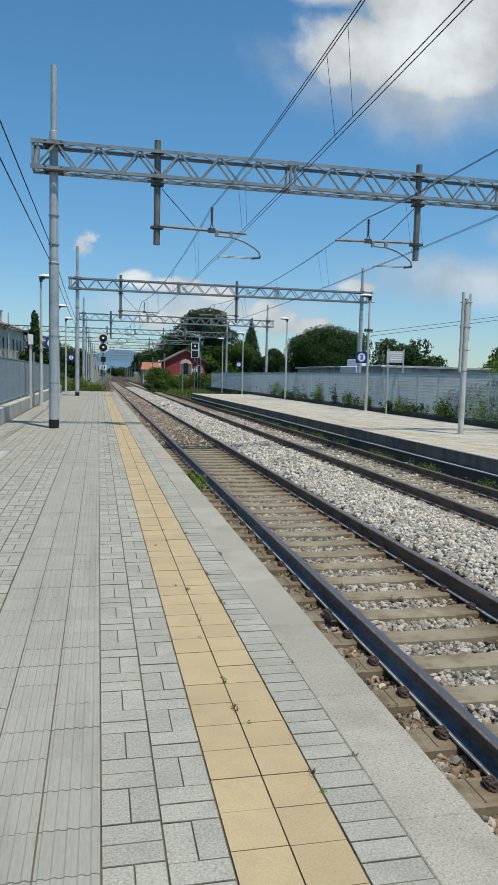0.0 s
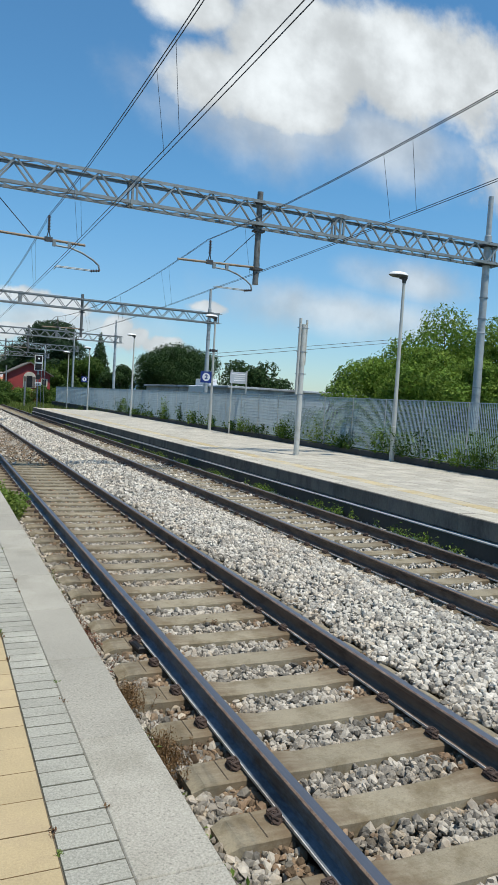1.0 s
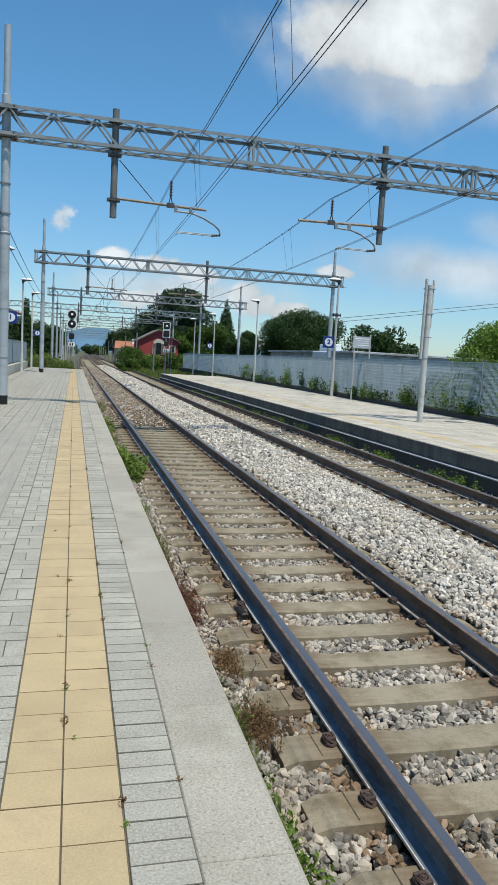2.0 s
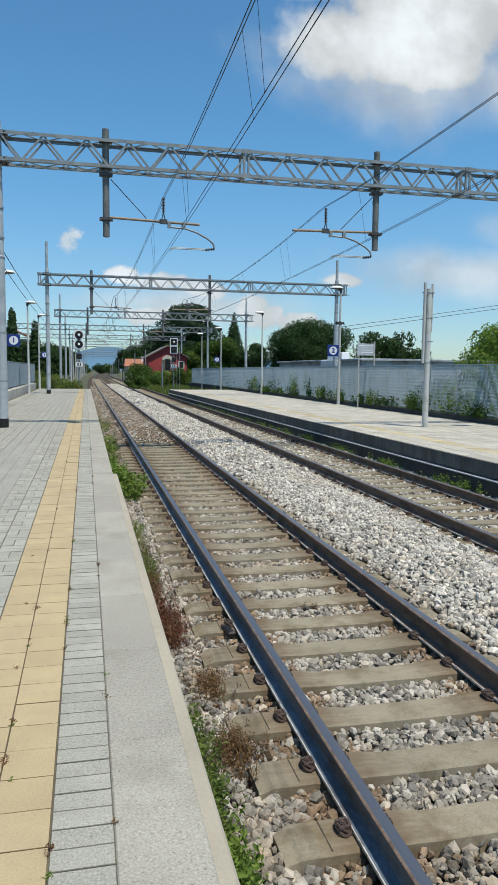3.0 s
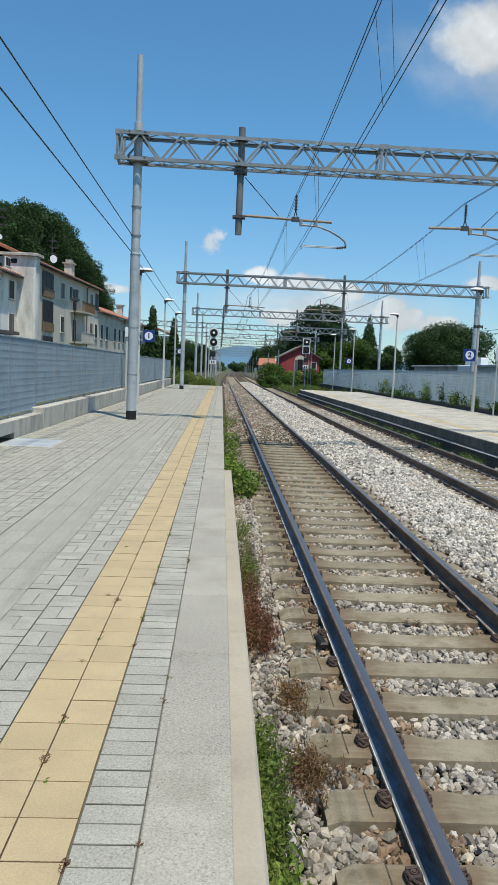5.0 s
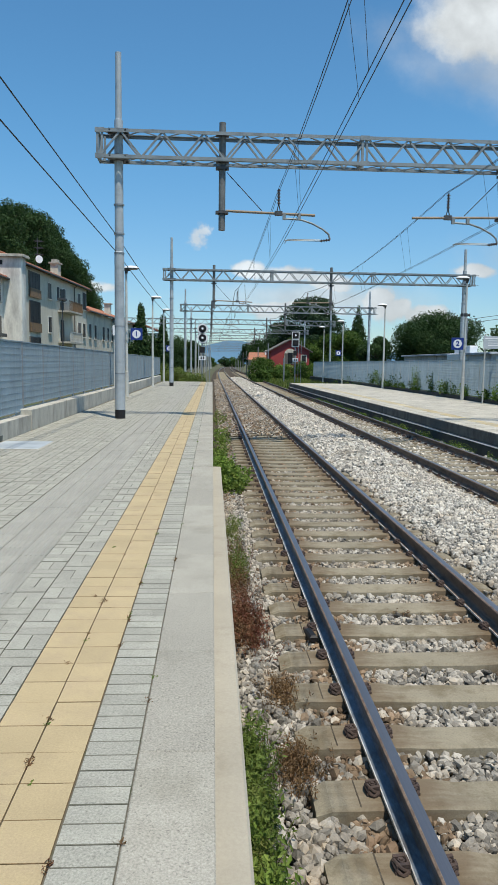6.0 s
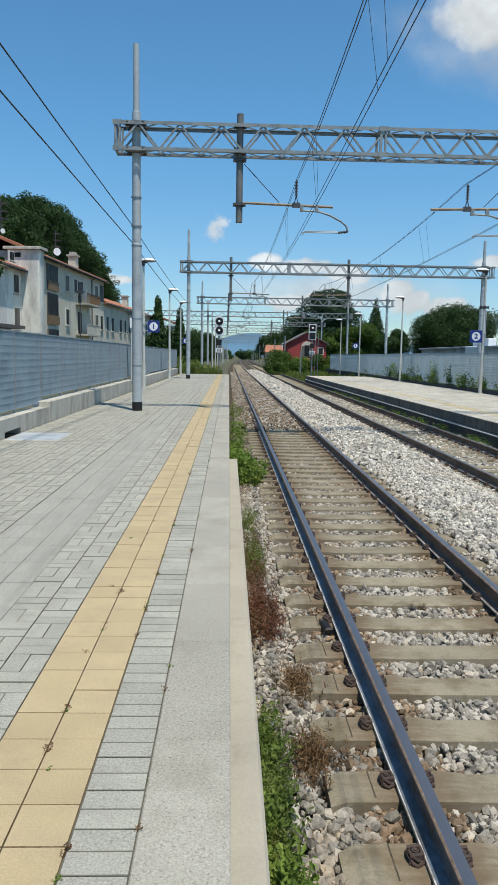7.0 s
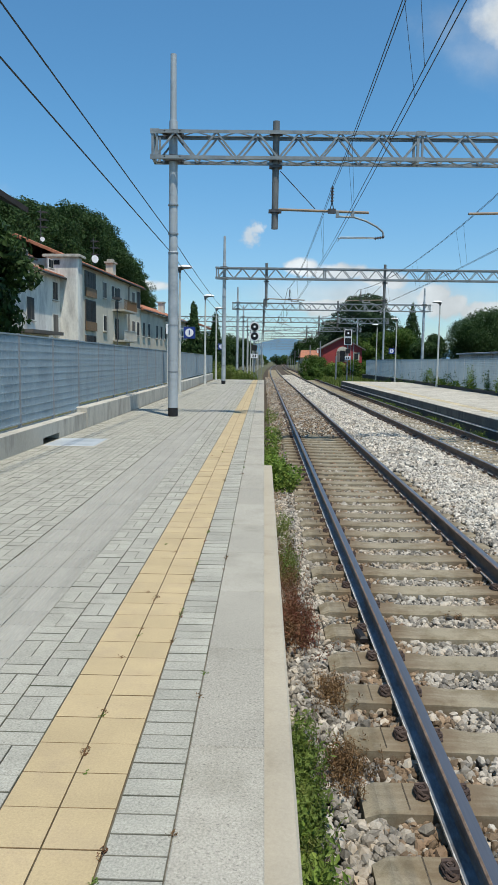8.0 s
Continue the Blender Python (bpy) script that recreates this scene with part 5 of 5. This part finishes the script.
part("shutter", Shape().box(-0.85, -0.43, -0.11, -0.065, 2.65, 4.3), M_SHUTTER, gw)
part("shutter", Shape().box(0.43, 0.85, -0.11, -0.065, 2.65, 4.3), M_SHUTTER, gw)
part("string_course", Shape().box(-3.15, 3.15, -0.05, 0.02, 1.9, 2.05), M_PLASTER, red)
for x, z in ((-2.2, 0.5), (2.1, 0.5), (2.2, 2.9)):
    w_ = part("window", Shape().box(x - 0.5, x + 0.5, -0.05, 0.02, z, z + 1.2), M_PLASTER, red)
    part("pane", Shape().box(x - 0.33, x + 0.33, -0.09, -0.055, z + 0.12, z + 1.1), M_WINDOW, w_)
annex = thing("house_annex", "low side house with terracotta roof and white chimney", "house", (12.4, 165, -1.05))
part("wall", Shape().box(-3, 3, 0, 8, 0, 3.6), M_PLASTER, annex)
part("roof", Shape().add([(-3.4, -0.4, 3.5), (3.4, -0.4, 3.5), (3.4, 8.4, 3.5), (-3.4, 8.4, 3.5), (-3.0, 4, 5.2), (3.0, 4, 5.2)], [(0, 1, 5, 4), (1, 2, 5), (2, 3, 4, 5), (3, 0, 4), (0, 3, 2, 1)]), M_ROOF, annex)
part("chimney", Shape().box(0.6, 1.1, 2.4, 2.9, 4.4, 5.7), M_WHITE, annex)

# ---- grey works building behind the eastern fence ----
works = thing("works_building", "long low grey works building with a flat fibre-cement roof", "building", (30, 66, -1.05))
part("wall", Shape().box(-4, 62, 0, 30, 0, 3.75), M_GREYROOF, works)
part("roof", Shape().slab(-4.3, 62.3, -0.3, 30.3, 3.75, 3.95, 0.03), M_GREYROOF, works, "pale grey flat roof edge")
for k in range(16):
    part("panel_rib", Shape().box(-3.6 + 4 * k, -3.5 + 4 * k, -0.05, -0.002, 0, 3.7), M_GREYROOF, works)
white_h = thing("white_building", "small white flat-roofed building beyond the fence", "building", (26.5, 72, -1.05))
part("wall", Shape().slab(-1.0, 0.6, 0, 5, 0, 3.9, 0.05).slab(-0.2, 0.6, 0.5, 5, 3.9, 4.7, 0.05), M_WHITE, white_h)

# ---- trees ----
def cedar_lobes(w, h, z0, seed):
    """Flat plates of foliage, tier over tier, wide below and broad at the top."""
    rnd = random.Random(seed)
    out = []
    for k in range(110):
        f_ = k / 109
        reach = w / 2 * (1 - 0.58 * f_ ** 3)
        a, r = rnd.uniform(0, 6.283), reach * rnd.uniform(0.15, 0.85)
        s_ = w * rnd.uniform(0.10, 0.16) * (1.1 - 0.35 * f_)
        out.append((math.cos(a) * r, math.sin(a) * r, z0 + h * f_ * 0.95, s_, s_, h * rnd.uniform(0.055, 0.09)))
    return out


tree((19.8, 141, -1.05), 15.8, cedar_lobes(18.5, 14.4, 1.0, 3), L_CEDAR, 0.42, 80000, "tall dark green cedar with layered spreading branches", "cedar_tree", 0.5, 3, 0.4, 0.95)
tree((28.6, 139, -1.05), 13.6, [(0, 0, 1.5 + 1.05 * k, 3.7 - 0.31 * k, 3.7 - 0.31 * k, 1.0) for k in range(12)], L_DARK, 0.45, 16000, "slender dark green conical conifer", "conifer_tree", 0.3, 5, 0.4, 0.95)
tree((34.8, 110, -1.05), 10.9, round_lobes(12.8, 9.6, 1.2, 60, 8, 0.18, 0.28), L_DARK, 0.34, 52000, "large round dark green tree with a dense crown", "broad_tree", 0.4, 8, 0.45)
tree((25.6, 111, -1.05), 7.4, round_lobes(5.6, 5.8, 1.4, 16, 12), L_DARK, 0.36, 7000, "small round dark green tree", "round_tree", 0.2, 12, 0.5)
tree((24.0, 132, -1.05), 9.0, round_lobes(9, 8.4, 0.8, 20, 13), L_MID, 0.45, 12000, "leafy mid-green tree behind the red house", "leafy_tree", 0.25, 13, 0.5)
tree((17.0, 132, -1.05), 8.0, round_lobes(8, 7.4, 0.8, 18, 14), L_MID, 0.45, 12000, "dark green tree behind the red house", "leafy_tree", 0.25, 14, 0.5)
for n, (x, y, w, h) in enumerate(((13.2, 190, 14, 13), (6.5, 210, 9, 9), (4.5, 175, 5, 6))):
    tree((x + 7, y, -1.05), h, round_lobes(w, h * 0.9, h * 0.08, 20, 30 + n), L_DARK, 0.65, 11000, "distant dark green tree beside the line", "distant_tree", 0.3, 30 + n, 0.5)
for n, (x, y, w, h, lf) in enumerate(((7.4, 104, 3.8, 3.7, L_MID), (9.4, 101, 3.4, 1.7, L_MID), (10.7, 108, 3.4, 2.2, L_MID), (15.2, 106, 2.6, 1.5, L_MID), (18.6, 112, 4, 3.8, L_DARK), (6.6, 92, 2.6, 2.0, L_MID))):
    tree((x, y, -1.05), h, round_lobes(w, h * 1.0, -0.1 * h, 16, 50 + n, 0.25, 0.4), lf, 0.26, 5200, "dense green shrub beside the red house", "shrub", 0.06, 50 + n, 0.55)
# the bright trees behind the eastern fence
for n, (x, y, w, h) in enumerate(((18.6, 29.4, 4.6, 5.0), (20.0, 27.6, 4.6, 5.6), (21.6, 28.2, 6.0, 8.0), (19.8, 24.6, 4.2, 5.0), (24.5, 25.5, 6.2, 8.2), (20.2, 19.5, 5.0, 5.6), (24.0, 18.0, 6.0, 7.0))):
    tree((x, y, -1.05), h, round_lobes(w, h * 0.92, 0.5, 34, 70 + n, 0.22, 0.36), L_BRIGHT, 0.17, 30000, "bright green leafy tree behind the grating fence", "leafy_tree", 0.12, 70 + n, 0.5, droop=0.6)
# far woods on the right horizon
rr = random.Random(4)
for n in range(16):
    x, y = 46 + 9.5 * n + rr.uniform(-3, 3), 165 + rr.uniform(-12, 12)
    h = rr.uniform(6, 10) if n not in (2, 3, 6) else 12.5
    tree((x, y, -1.05), h, round_lobes(rr.uniform(11, 14), h * 0.95, 0.2, 16, 100 + n), L_DARK, 0.75, 3200, "distant dark green tree on the horizon", "distant_tree", 0.3, 100 + n, 0.55)
# western side
tree((-11.7, 30.5, -1.05), 8.2, round_lobes(5.0, 7.2, 1.6, 26, 140, 0.2, 0.32), L_DARK, 0.30, 14000, "dark dense chestnut tree behind the western fence", "chestnut_tree", 0.25, 140, 0.6, droop=0.8)
hill = Shape()


def hill_height(x, y):
    r = y / -x
    f_ = max(0.0, 1 - ((r - 4.7) / (1.6 if r > 4.7 else 3.2)) ** 2)
    return -1.05 + f_ * (max(0.0, -25 - x) * 0.82 + 11.0) * min(1.0, max(0.0, (-25 - x) / 5))


hx = [-25 - 2.0 * i for i in range(16)]
hy = [40 + 16 * j for j in range(20)]
hill.add([(x, y, hill_height(x, y)) for y in hy for x in hx], [(j * 16 + i, j * 16 + i + 1, (j + 1) * 16 + i + 1, (j + 1) * 16 + i) for j in range(19) for i in range(15)])
tagged(part("hillside", hill, M_SOIL), "wooded hillside behind the terrace", "hill", kind="structure")
for n in range(54):
    x = -31 - 8 * (n % 3) + rr.uniform(-2, 2)
    y = -x * (2.3 + 3.85 * n / 53) + rr.uniform(-2, 2)
    h = 12.5 + rr.uniform(-1.5, 2)
    tree((x, y, hill_height(x, y) - 0.4), h, round_lobes(rr.uniform(10, 13), h * 0.92, h * 0.06, 34, 200 + n, 0.14, 0.24), L_DARK, 0.42, 9000, "dark green tree on the wooded hillside", "hillside_tree", 0.3, 200 + n, 0.5)
for n, (x, y, w, h) in enumerate(((-8.5, 92, 3.0, 10), (-7.4, 118, 3.4, 10.5), (-15.5, 162, 7, 9), (-9, 165, 7, 7.5), (-6.5, 190, 5, 7), (-13, 112, 6, 6), (-9.5, 132, 6, 8.5), (-15, 140, 8, 10.5), (-5.0, 215, 7, 9.5), (-10, 235, 9, 11.5), (14.5, 190, 9, 10), (19, 215, 10, 12), (-6, 292, 8, 12), (-12, 280, 9, 14), (-18, 262, 10, 14), (-4.2, 345, 8, 12))):
    lob = round_lobes(w, h * 0.95, 0.3, 20, 300 + n) if w > 4 else [(0, 0, 1 + h * 0.08 * k, w * 0.5 * (1 - 0.075 * k), w * 0.5 * (1 - 0.075 * k), 0.8) for k in range(11)]
    tree((x, y, -1.05), h, lob, L_DARK, 0.45, 6000, "dark green tree beside the line beyond the platform", "trackside_tree", 0.2, 300 + n, 0.5)
for n, (x, y, w, h) in enumerate(((-2.6, 63.5, 2.4, 2.2), (-1.2, 65.5, 1.8, 1.8), (-4.2, 66, 2.6, 2.4))):
    tree((x, y, -1.05), h, round_lobes(w, h, 0, 12, 330 + n, 0.25, 0.4), L_GRASS, 0.16, 3500, "rank yellow-green shrub at the platform's end", "shrub", 0.04, 330 + n, 0.4)

for n in range(14):
    side = -1 if n % 2 else 1
    y = 205 + 22 * n
    x = bend(y) + 3.5 + side * (17 + rr.uniform(-1, 6))
    h = rr.uniform(5, 9)
    tree((x, y, -1.05), h, round_lobes(rr.uniform(7, 11), h * 0.95, 0.1, 14, 360 + n), L_DARK if n % 3 else L_MID, 0.7, 2600, "distant green tree beside the railway", "distant_tree", 0.2, 360 + n, 0.55)
for n in range(22):
    side = -1 if n % 2 else 1
    y = 84 + 11.5 * n
    m_ = thing("trackside_post", "distant grey steel post beside the tracks", "post", (bend(y) + T1 + (-3.4 if side < 0 else 7.0), y, -1.0))
    part("post", Shape().tube([(0, 0, 0), (0, 0, 5.5 if n % 3 else 3.2)], 0.09, 8), M_LAMP if n % 2 else M_GALV, m_)
for n, (x, y, w, h) in enumerate(((9.0, 113, 3.6, 3.2), (11.4, 108, 3.4, 2.9), (13.8, 107, 3.6, 3.1), (16.0, 106, 3.2, 2.8))):
    tree((x, y, -1.05), h, round_lobes(w, h, -0.2, 14, 450 + n, 0.25, 0.4), L_WEED if n % 2 else L_MID, 0.22, 4200, "rank green shrub growing in front of the red house", "shrub", 0.05, 450 + n, 0.5)
for n in range(9):
    tree((-30 + 6.5 * n + rr.uniform(-2, 2), 480 + 12 * (n % 3), -1.05), rr.uniform(6, 8.5), round_lobes(10, 6.5, -0.4, 14, 480 + n), L_MID if n % 2 else L_DARK, 0.9, 1800, "far green tree closing the view along the line", "distant_tree", 0.2, 480 + n, 0.55)
stakes = thing("leaning_stakes", "bundle of dark wooden stakes leaning behind the grating fence", "stakes", (12.95, 24.6, -1.05))
for k in range(4):
    part("stake", Shape().tube([(0.02 * k, 0.35 - 0.16 * k, 0), (0.05 + 0.02 * k, -0.45 - 0.16 * k, 2.75 - 0.12 * k)], 0.03, 6), M_EAVE, stakes)
# low hedge behind the eastern fence
for n in range(9):
    tree((14.6 + rr.uniform(-0.3, 0.5), 9.5 + 2.5 * n, -1.05), 2.6, round_lobes(3.0, 2.6, -0.3, 12, 420 + n, 0.25, 0.4), L_BRIGHT if n % 2 else L_MID, 0.17, 4200, "bright green bush growing close behind the fence", "shrub", 0.04, 420 + n, 0.5)

for x, z in ((28.6, 6.9), (80.0, 14.9)):
    pp = thing("power_pole", "grey pole carrying a thin power line", "pole", (x, 80, -1.05))
    part("shaft", Shape().tube([(0, 0, 0), (0, 0, z + 1.05)], [0.13, 0.08], 8), M_GALV, pp)
for dz in (0.0, 0.42):
    tagged(part("power_line", Shape().tube([(28.6, 80, 6.3 + dz), (45, 80, 8.8 + dz), (80, 80, 14.2 + dz)], 0.03, 5), M_CABLE), "thin dark power line beyond the eastern trees", "wire")

# distant hills
hs = Shape()
pts = []
for k in range(41):
    x = -1500 + 75 * k
    pts.append((x, 40 + 60 * math.exp(-((x - 130) / 260) ** 2) + 35 * math.exp(-((x - 900) / 300) ** 2) + 10 * math.sin(x * 0.013) + 6 * math.sin(x * 0.041)))
hs.add([p for x, z in pts for p in ((x, 3400, -5), (x, 3400 + 30, z))], [(2 * k, 2 * k + 2, 2 * k + 3, 2 * k + 1) for k in range(40)])
tagged(part("backdrop", hs, M_HILL), "hazy blue hills on the far horizon", "hills", kind="structure")

# ---- grass and weeds ----
grass_area(7.4, 16, 60, 118, -1.05, 26000, 0.55, L_GRASS, 400, "tall yellow-green grass beyond the second platform")
grass_area(12.9, 15.0, 6, 60, -1.05, 9000, 0.9, L_WEED, 401, "rank grass behind the eastern fence")
grass_area(-4.2, -0.4, 60.2, 90, -1.05, 9000, 0.7, L_GRASS, 402, "tall grass beyond the platform's end")
grass_area(6.55, 7.0, 9, 58, -0.84, 4200, 0.14, L_WEED, 403, "low green weeds along the second platform's foot")
wr = random.Random(9)
for n, (x, y, sx, sy, h, cnt, size, lf, lab) in enumerate((
        (0.17, 4.0, 0.08, 0.42, 0.22, 2600, 0.04, L_GRASS, "fresh green weeds growing beside the platform ledge"),
        (0.18, 3.2, 0.09, 0.5, 0.25, 3200, 0.045, L_WEED, "fresh green weeds growing beside the platform ledge"),
        (0.15, 4.6, 0.06, 0.3, 0.22, 1300, 0.04, L_GRASS, "yellow-green weeds growing beside the platform ledge"),
        (0.42, 4.45, 0.12, 0.22, 0.18, 2600, 0.024, L_DRY, "dry reddish weeds between the ballast stones"),
        (0.42, 5.4, 0.12, 0.25, 0.16, 2000, 0.024, L_DRY, "dry reddish weeds between the ballast stones"),
        (0.23, 6.45, 0.14, 0.4, 0.24, 3200, 0.03, L_DRY, "dry reddish weeds along the platform ledge"),
        (0.20, 6.9, 0.13, 0.5, 0.24, 2800, 0.03, L_DRY, "dry brown weeds along the platform ledge"),
        (0.20, 7.9, 0.13, 0.6, 0.24, 2400, 0.026, L_DRY, "dry brown weeds along the platform ledge"),
        (0.18, 9.0, 0.13, 0.6, 0.26, 700, 0.024, L_DRY, "dry brown weeds along the platform ledge"),
        (0.22, 8.4, 0.12, 0.7, 0.26, 1500, 0.03, L_GRASS, "olive weeds along the platform ledge"),
        (0.20, 10.2, 0.12, 0.8, 0.25, 1500, 0.03, L_GRASS, "olive weeds along the platform ledge"),
        (0.20, 4.55, 0.10, 0.25, 0.2, 700, 0.03, L_GRASS, "olive weeds along the platform ledge"),
        (1.75, 7.05, 0.14, 0.08, 0.09, 200, 0.02, L_DRY, "small dry red weed between the sleepers"),
        (0.27, 14.0, 0.22, 0.55, 0.38, 3600, 0.085, L_WEED, "leafy green bush between platform and rail"),
        (0.13, 15.6, 0.15, 0.9, 0.32, 2400, 0.085, L_WEED, "leafy green bush between platform and rail"),
        (0.14, 18.4, 0.15, 1.2, 0.2, 1000, 0.07, L_WEED, "leafy green weeds between platform and rail"),
        (0.20, 22.0, 0.2, 2.4, 0.30, 1000, 0.07, L_WEED, "low green weeds between platform and rail"),
        (0.25, 30.0, 0.25, 5.0, 0.25, 1200, 0.08, L_GRASS, "low yellow-green weeds between platform and rail"))):
    along_line(weed_patch("weed_clump", lab, (x, y, -0.84), (sx, sy), h, cnt, size, lf, 500 + n, 0.5 if lf is L_WEED else 0.35))
for n in range(34):
    y = 9 + 1.9 * n + wr.uniform(-0.8, 0.8)
    z = wr.uniform(0.5, 1.4) if n % 3 else wr.uniform(0.9, 1.9)
    weed_patch("fence_creeper", "green climbing weeds growing up the grating fence", (12.6 + wr.uniform(-0.1, 0.05), y, 0.06 if y < 58 else -0.9), (0.2, wr.uniform(0.5, 1.3)), z * 0.75, 420, 0.11, L_MID if n % 2 else L_WEED, 600 + n, 0.5)
for n in range(12):
    y = 10.3 + 3.1 * n
    weed_patch("weed_clump", "low green weeds at the foot of the second platform", (6.72, y, -0.78), (0.22, 1.1), 0.24, 800, 0.055, L_WEED, 660 + n)
jr = random.Random(17)
for n in range(44):
    y = 2.5 + 0.16 * n + jr.uniform(-0.1, 0.1) if n < 30 else 7.3 + 0.6 * (n - 30)
    x = jr.choice((-0.772, -0.772, -0.573, -0.364))
    if n % 7 == 3:
        x, y = jr.uniform(-0.95, -0.62), 3.28 + 0.211 * round((y - 3.28) / 0.211)
    big = jr.random() < 0.3
    along_line(weed_patch("joint_weed", "tiny dry green weed in a paving joint", (x, y, -0.012), (0.012, 0.05 if big else 0.02), 0.026 if big else 0.014, 60 if big else 24, 0.011, L_DRY if n % 3 else L_WEED, 700 + n))
lump = along_line(thing("rail_block", "dark iron fitting lying beside the rail foot", "rail fitting", (0.765, 6.42, -0.775), 8))
part("body", Shape().slab(-0.035, 0.035, -0.10, 0.10, 0, 0.05, 0.015), M_BLACK, lump)
part("lug", Shape().slab(-0.025, 0.025, 0.11, 0.15, 0, 0.045, 0.01), M_RUST, lump)

# ---- paving of platform one, piece by piece ----
paving = along_line(thing("paving", "grey block paving with yellow and smooth guide strips", "paving", kind="structure"))


def strip(name, mat, x0, x1, y_first, step, near_end, gap, far_end=60.0, z=0.0, chamfer=0.004, height=0.06, jitter=0.0015, cross=0.0, side=None, shape=None):
    """One column of alike pieces: objects of their own near the path, one joined mesh past it."""
    cross = cross or gap
    me = Shape().slab(0, x1 - x0 - gap, 0, step - cross, -height, 0, chamfer).mesh(name, mat, side=side)
    if shape is not None:
        me = shape
    rest = Shape()
    jit = random.Random(int(x0 * 1000) + 7)
    k = 0
    while True:
        y = y_first + k * step
        if y + step > far_end:
            break
        dz = z + jit.uniform(-jitter, jitter)
        if 1.0 < y < near_end:
            piece(name, me, paving, (x0 + gap / 2, y + cross / 2, dz))
        else:
            rest.slab(x0 + gap / 2, x1 - gap / 2, y + cross / 2, y + step - cross / 2, -height + dz, dz, chamfer)
        k += 1
    part("far_" + name + "s", rest.mesh("far_" + name + "s", mat, side=side), mat, paving)["kind"] = "stuff"


def ribbed_tile(width, length):
    """A guide tile with five low ribs that run along it."""
    sh, ribs = Shape(), 5
    pitch = width / ribs
    xs = [0.0]
    zs = [-0.003]
    for k in range(ribs):
        for dx, z in ((0.22, -0.003), (0.36, 0.001), (0.70, 0.001), (0.84, -0.003)):
            xs.append((k + dx) * pitch)
            zs.append(z)
    xs.append(width)
    zs.append(-0.003)
    n = len(xs)
    verts = [(x, y, z) for y in (0.0, length) for x, z in zip(xs, zs)] + [(x, y, -0.05) for y in (0.0, length) for x in (0.0, width)]
    faces = [(i, i + 1, n + i + 1, n + i) for i in range(n - 1)]
    k = 2 * n
    faces += [tuple(range(n - 1, -1, -1)) + (k, k + 1), tuple(range(n, 2 * n)) + (k + 3, k + 2), (0, n, k + 2, k), (n - 1, k + 1, k + 3, 2 * n - 1)]
    return sh.add(verts, faces).mesh("guide_tile", M_SLAB)


strip("edge_stone", M_COPING, -0.365, EDGE, 3.28 - 15 * 0.985, 0.985, 61, 0.005, chamfer=0.005, height=0.22)
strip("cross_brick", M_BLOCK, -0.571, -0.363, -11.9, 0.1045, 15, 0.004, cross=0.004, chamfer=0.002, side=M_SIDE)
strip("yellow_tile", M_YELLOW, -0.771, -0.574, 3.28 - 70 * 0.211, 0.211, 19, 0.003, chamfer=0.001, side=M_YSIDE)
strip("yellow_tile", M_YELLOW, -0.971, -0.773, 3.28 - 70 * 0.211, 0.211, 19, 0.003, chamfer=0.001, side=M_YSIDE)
RIBBED = ribbed_tile(0.2005, 0.2305)
for k in range(3):
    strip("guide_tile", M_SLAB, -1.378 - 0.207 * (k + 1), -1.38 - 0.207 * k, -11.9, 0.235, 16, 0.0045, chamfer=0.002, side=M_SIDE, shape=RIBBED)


def block_columns(x_right, count, near_first):
    """Columns of pavers: two laid across, then two laid along, each column shifted."""
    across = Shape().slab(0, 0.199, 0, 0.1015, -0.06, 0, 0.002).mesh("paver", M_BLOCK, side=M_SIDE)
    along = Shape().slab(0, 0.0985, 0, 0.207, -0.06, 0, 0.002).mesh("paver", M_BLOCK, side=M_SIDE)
    rest = Shape()
    jit = random.Random(21)
    for c_ in range(count):
        x0 = x_right - 0.203 * (c_ + 1)
        y = -11.9 + (0.21 if c_ % 2 else 0.0) + 0.02 * c_
        while y < 59.5:
            near = near_first and 1.2 < y < 12 and c_ < 2
            for me, dx, dy, w, l in ((across, 0, 0, 0.199, 0.1015), (across, 0, 0.105, 0.199, 0.1015), (along, 0, 0.21, 0.0985, 0.207), (along, 0.1005, 0.21, 0.0985, 0.207)):
                dz = jit.uniform(-0.002, 0.002)
                if near:
                    piece("paver", me, paving, (x0 + dx + 0.002, y + dy, dz))
                elif y < 34 or dy == 0.0:
                    rest.slab(x0 + dx + 0.002, x0 + dx + 0.002 + w, y + dy, y + dy + (l if y < 34 else 0.40), -0.06 + dz, dz, 0.003)
            y += 0.421
    part("far_pavers", rest.mesh("far_pavers", M_BLOCK, side=M_SIDE), M_BLOCK, paving)["kind"] = "stuff"


block_columns(-0.973, 2, True)
block_columns(-2.002, 10, False)
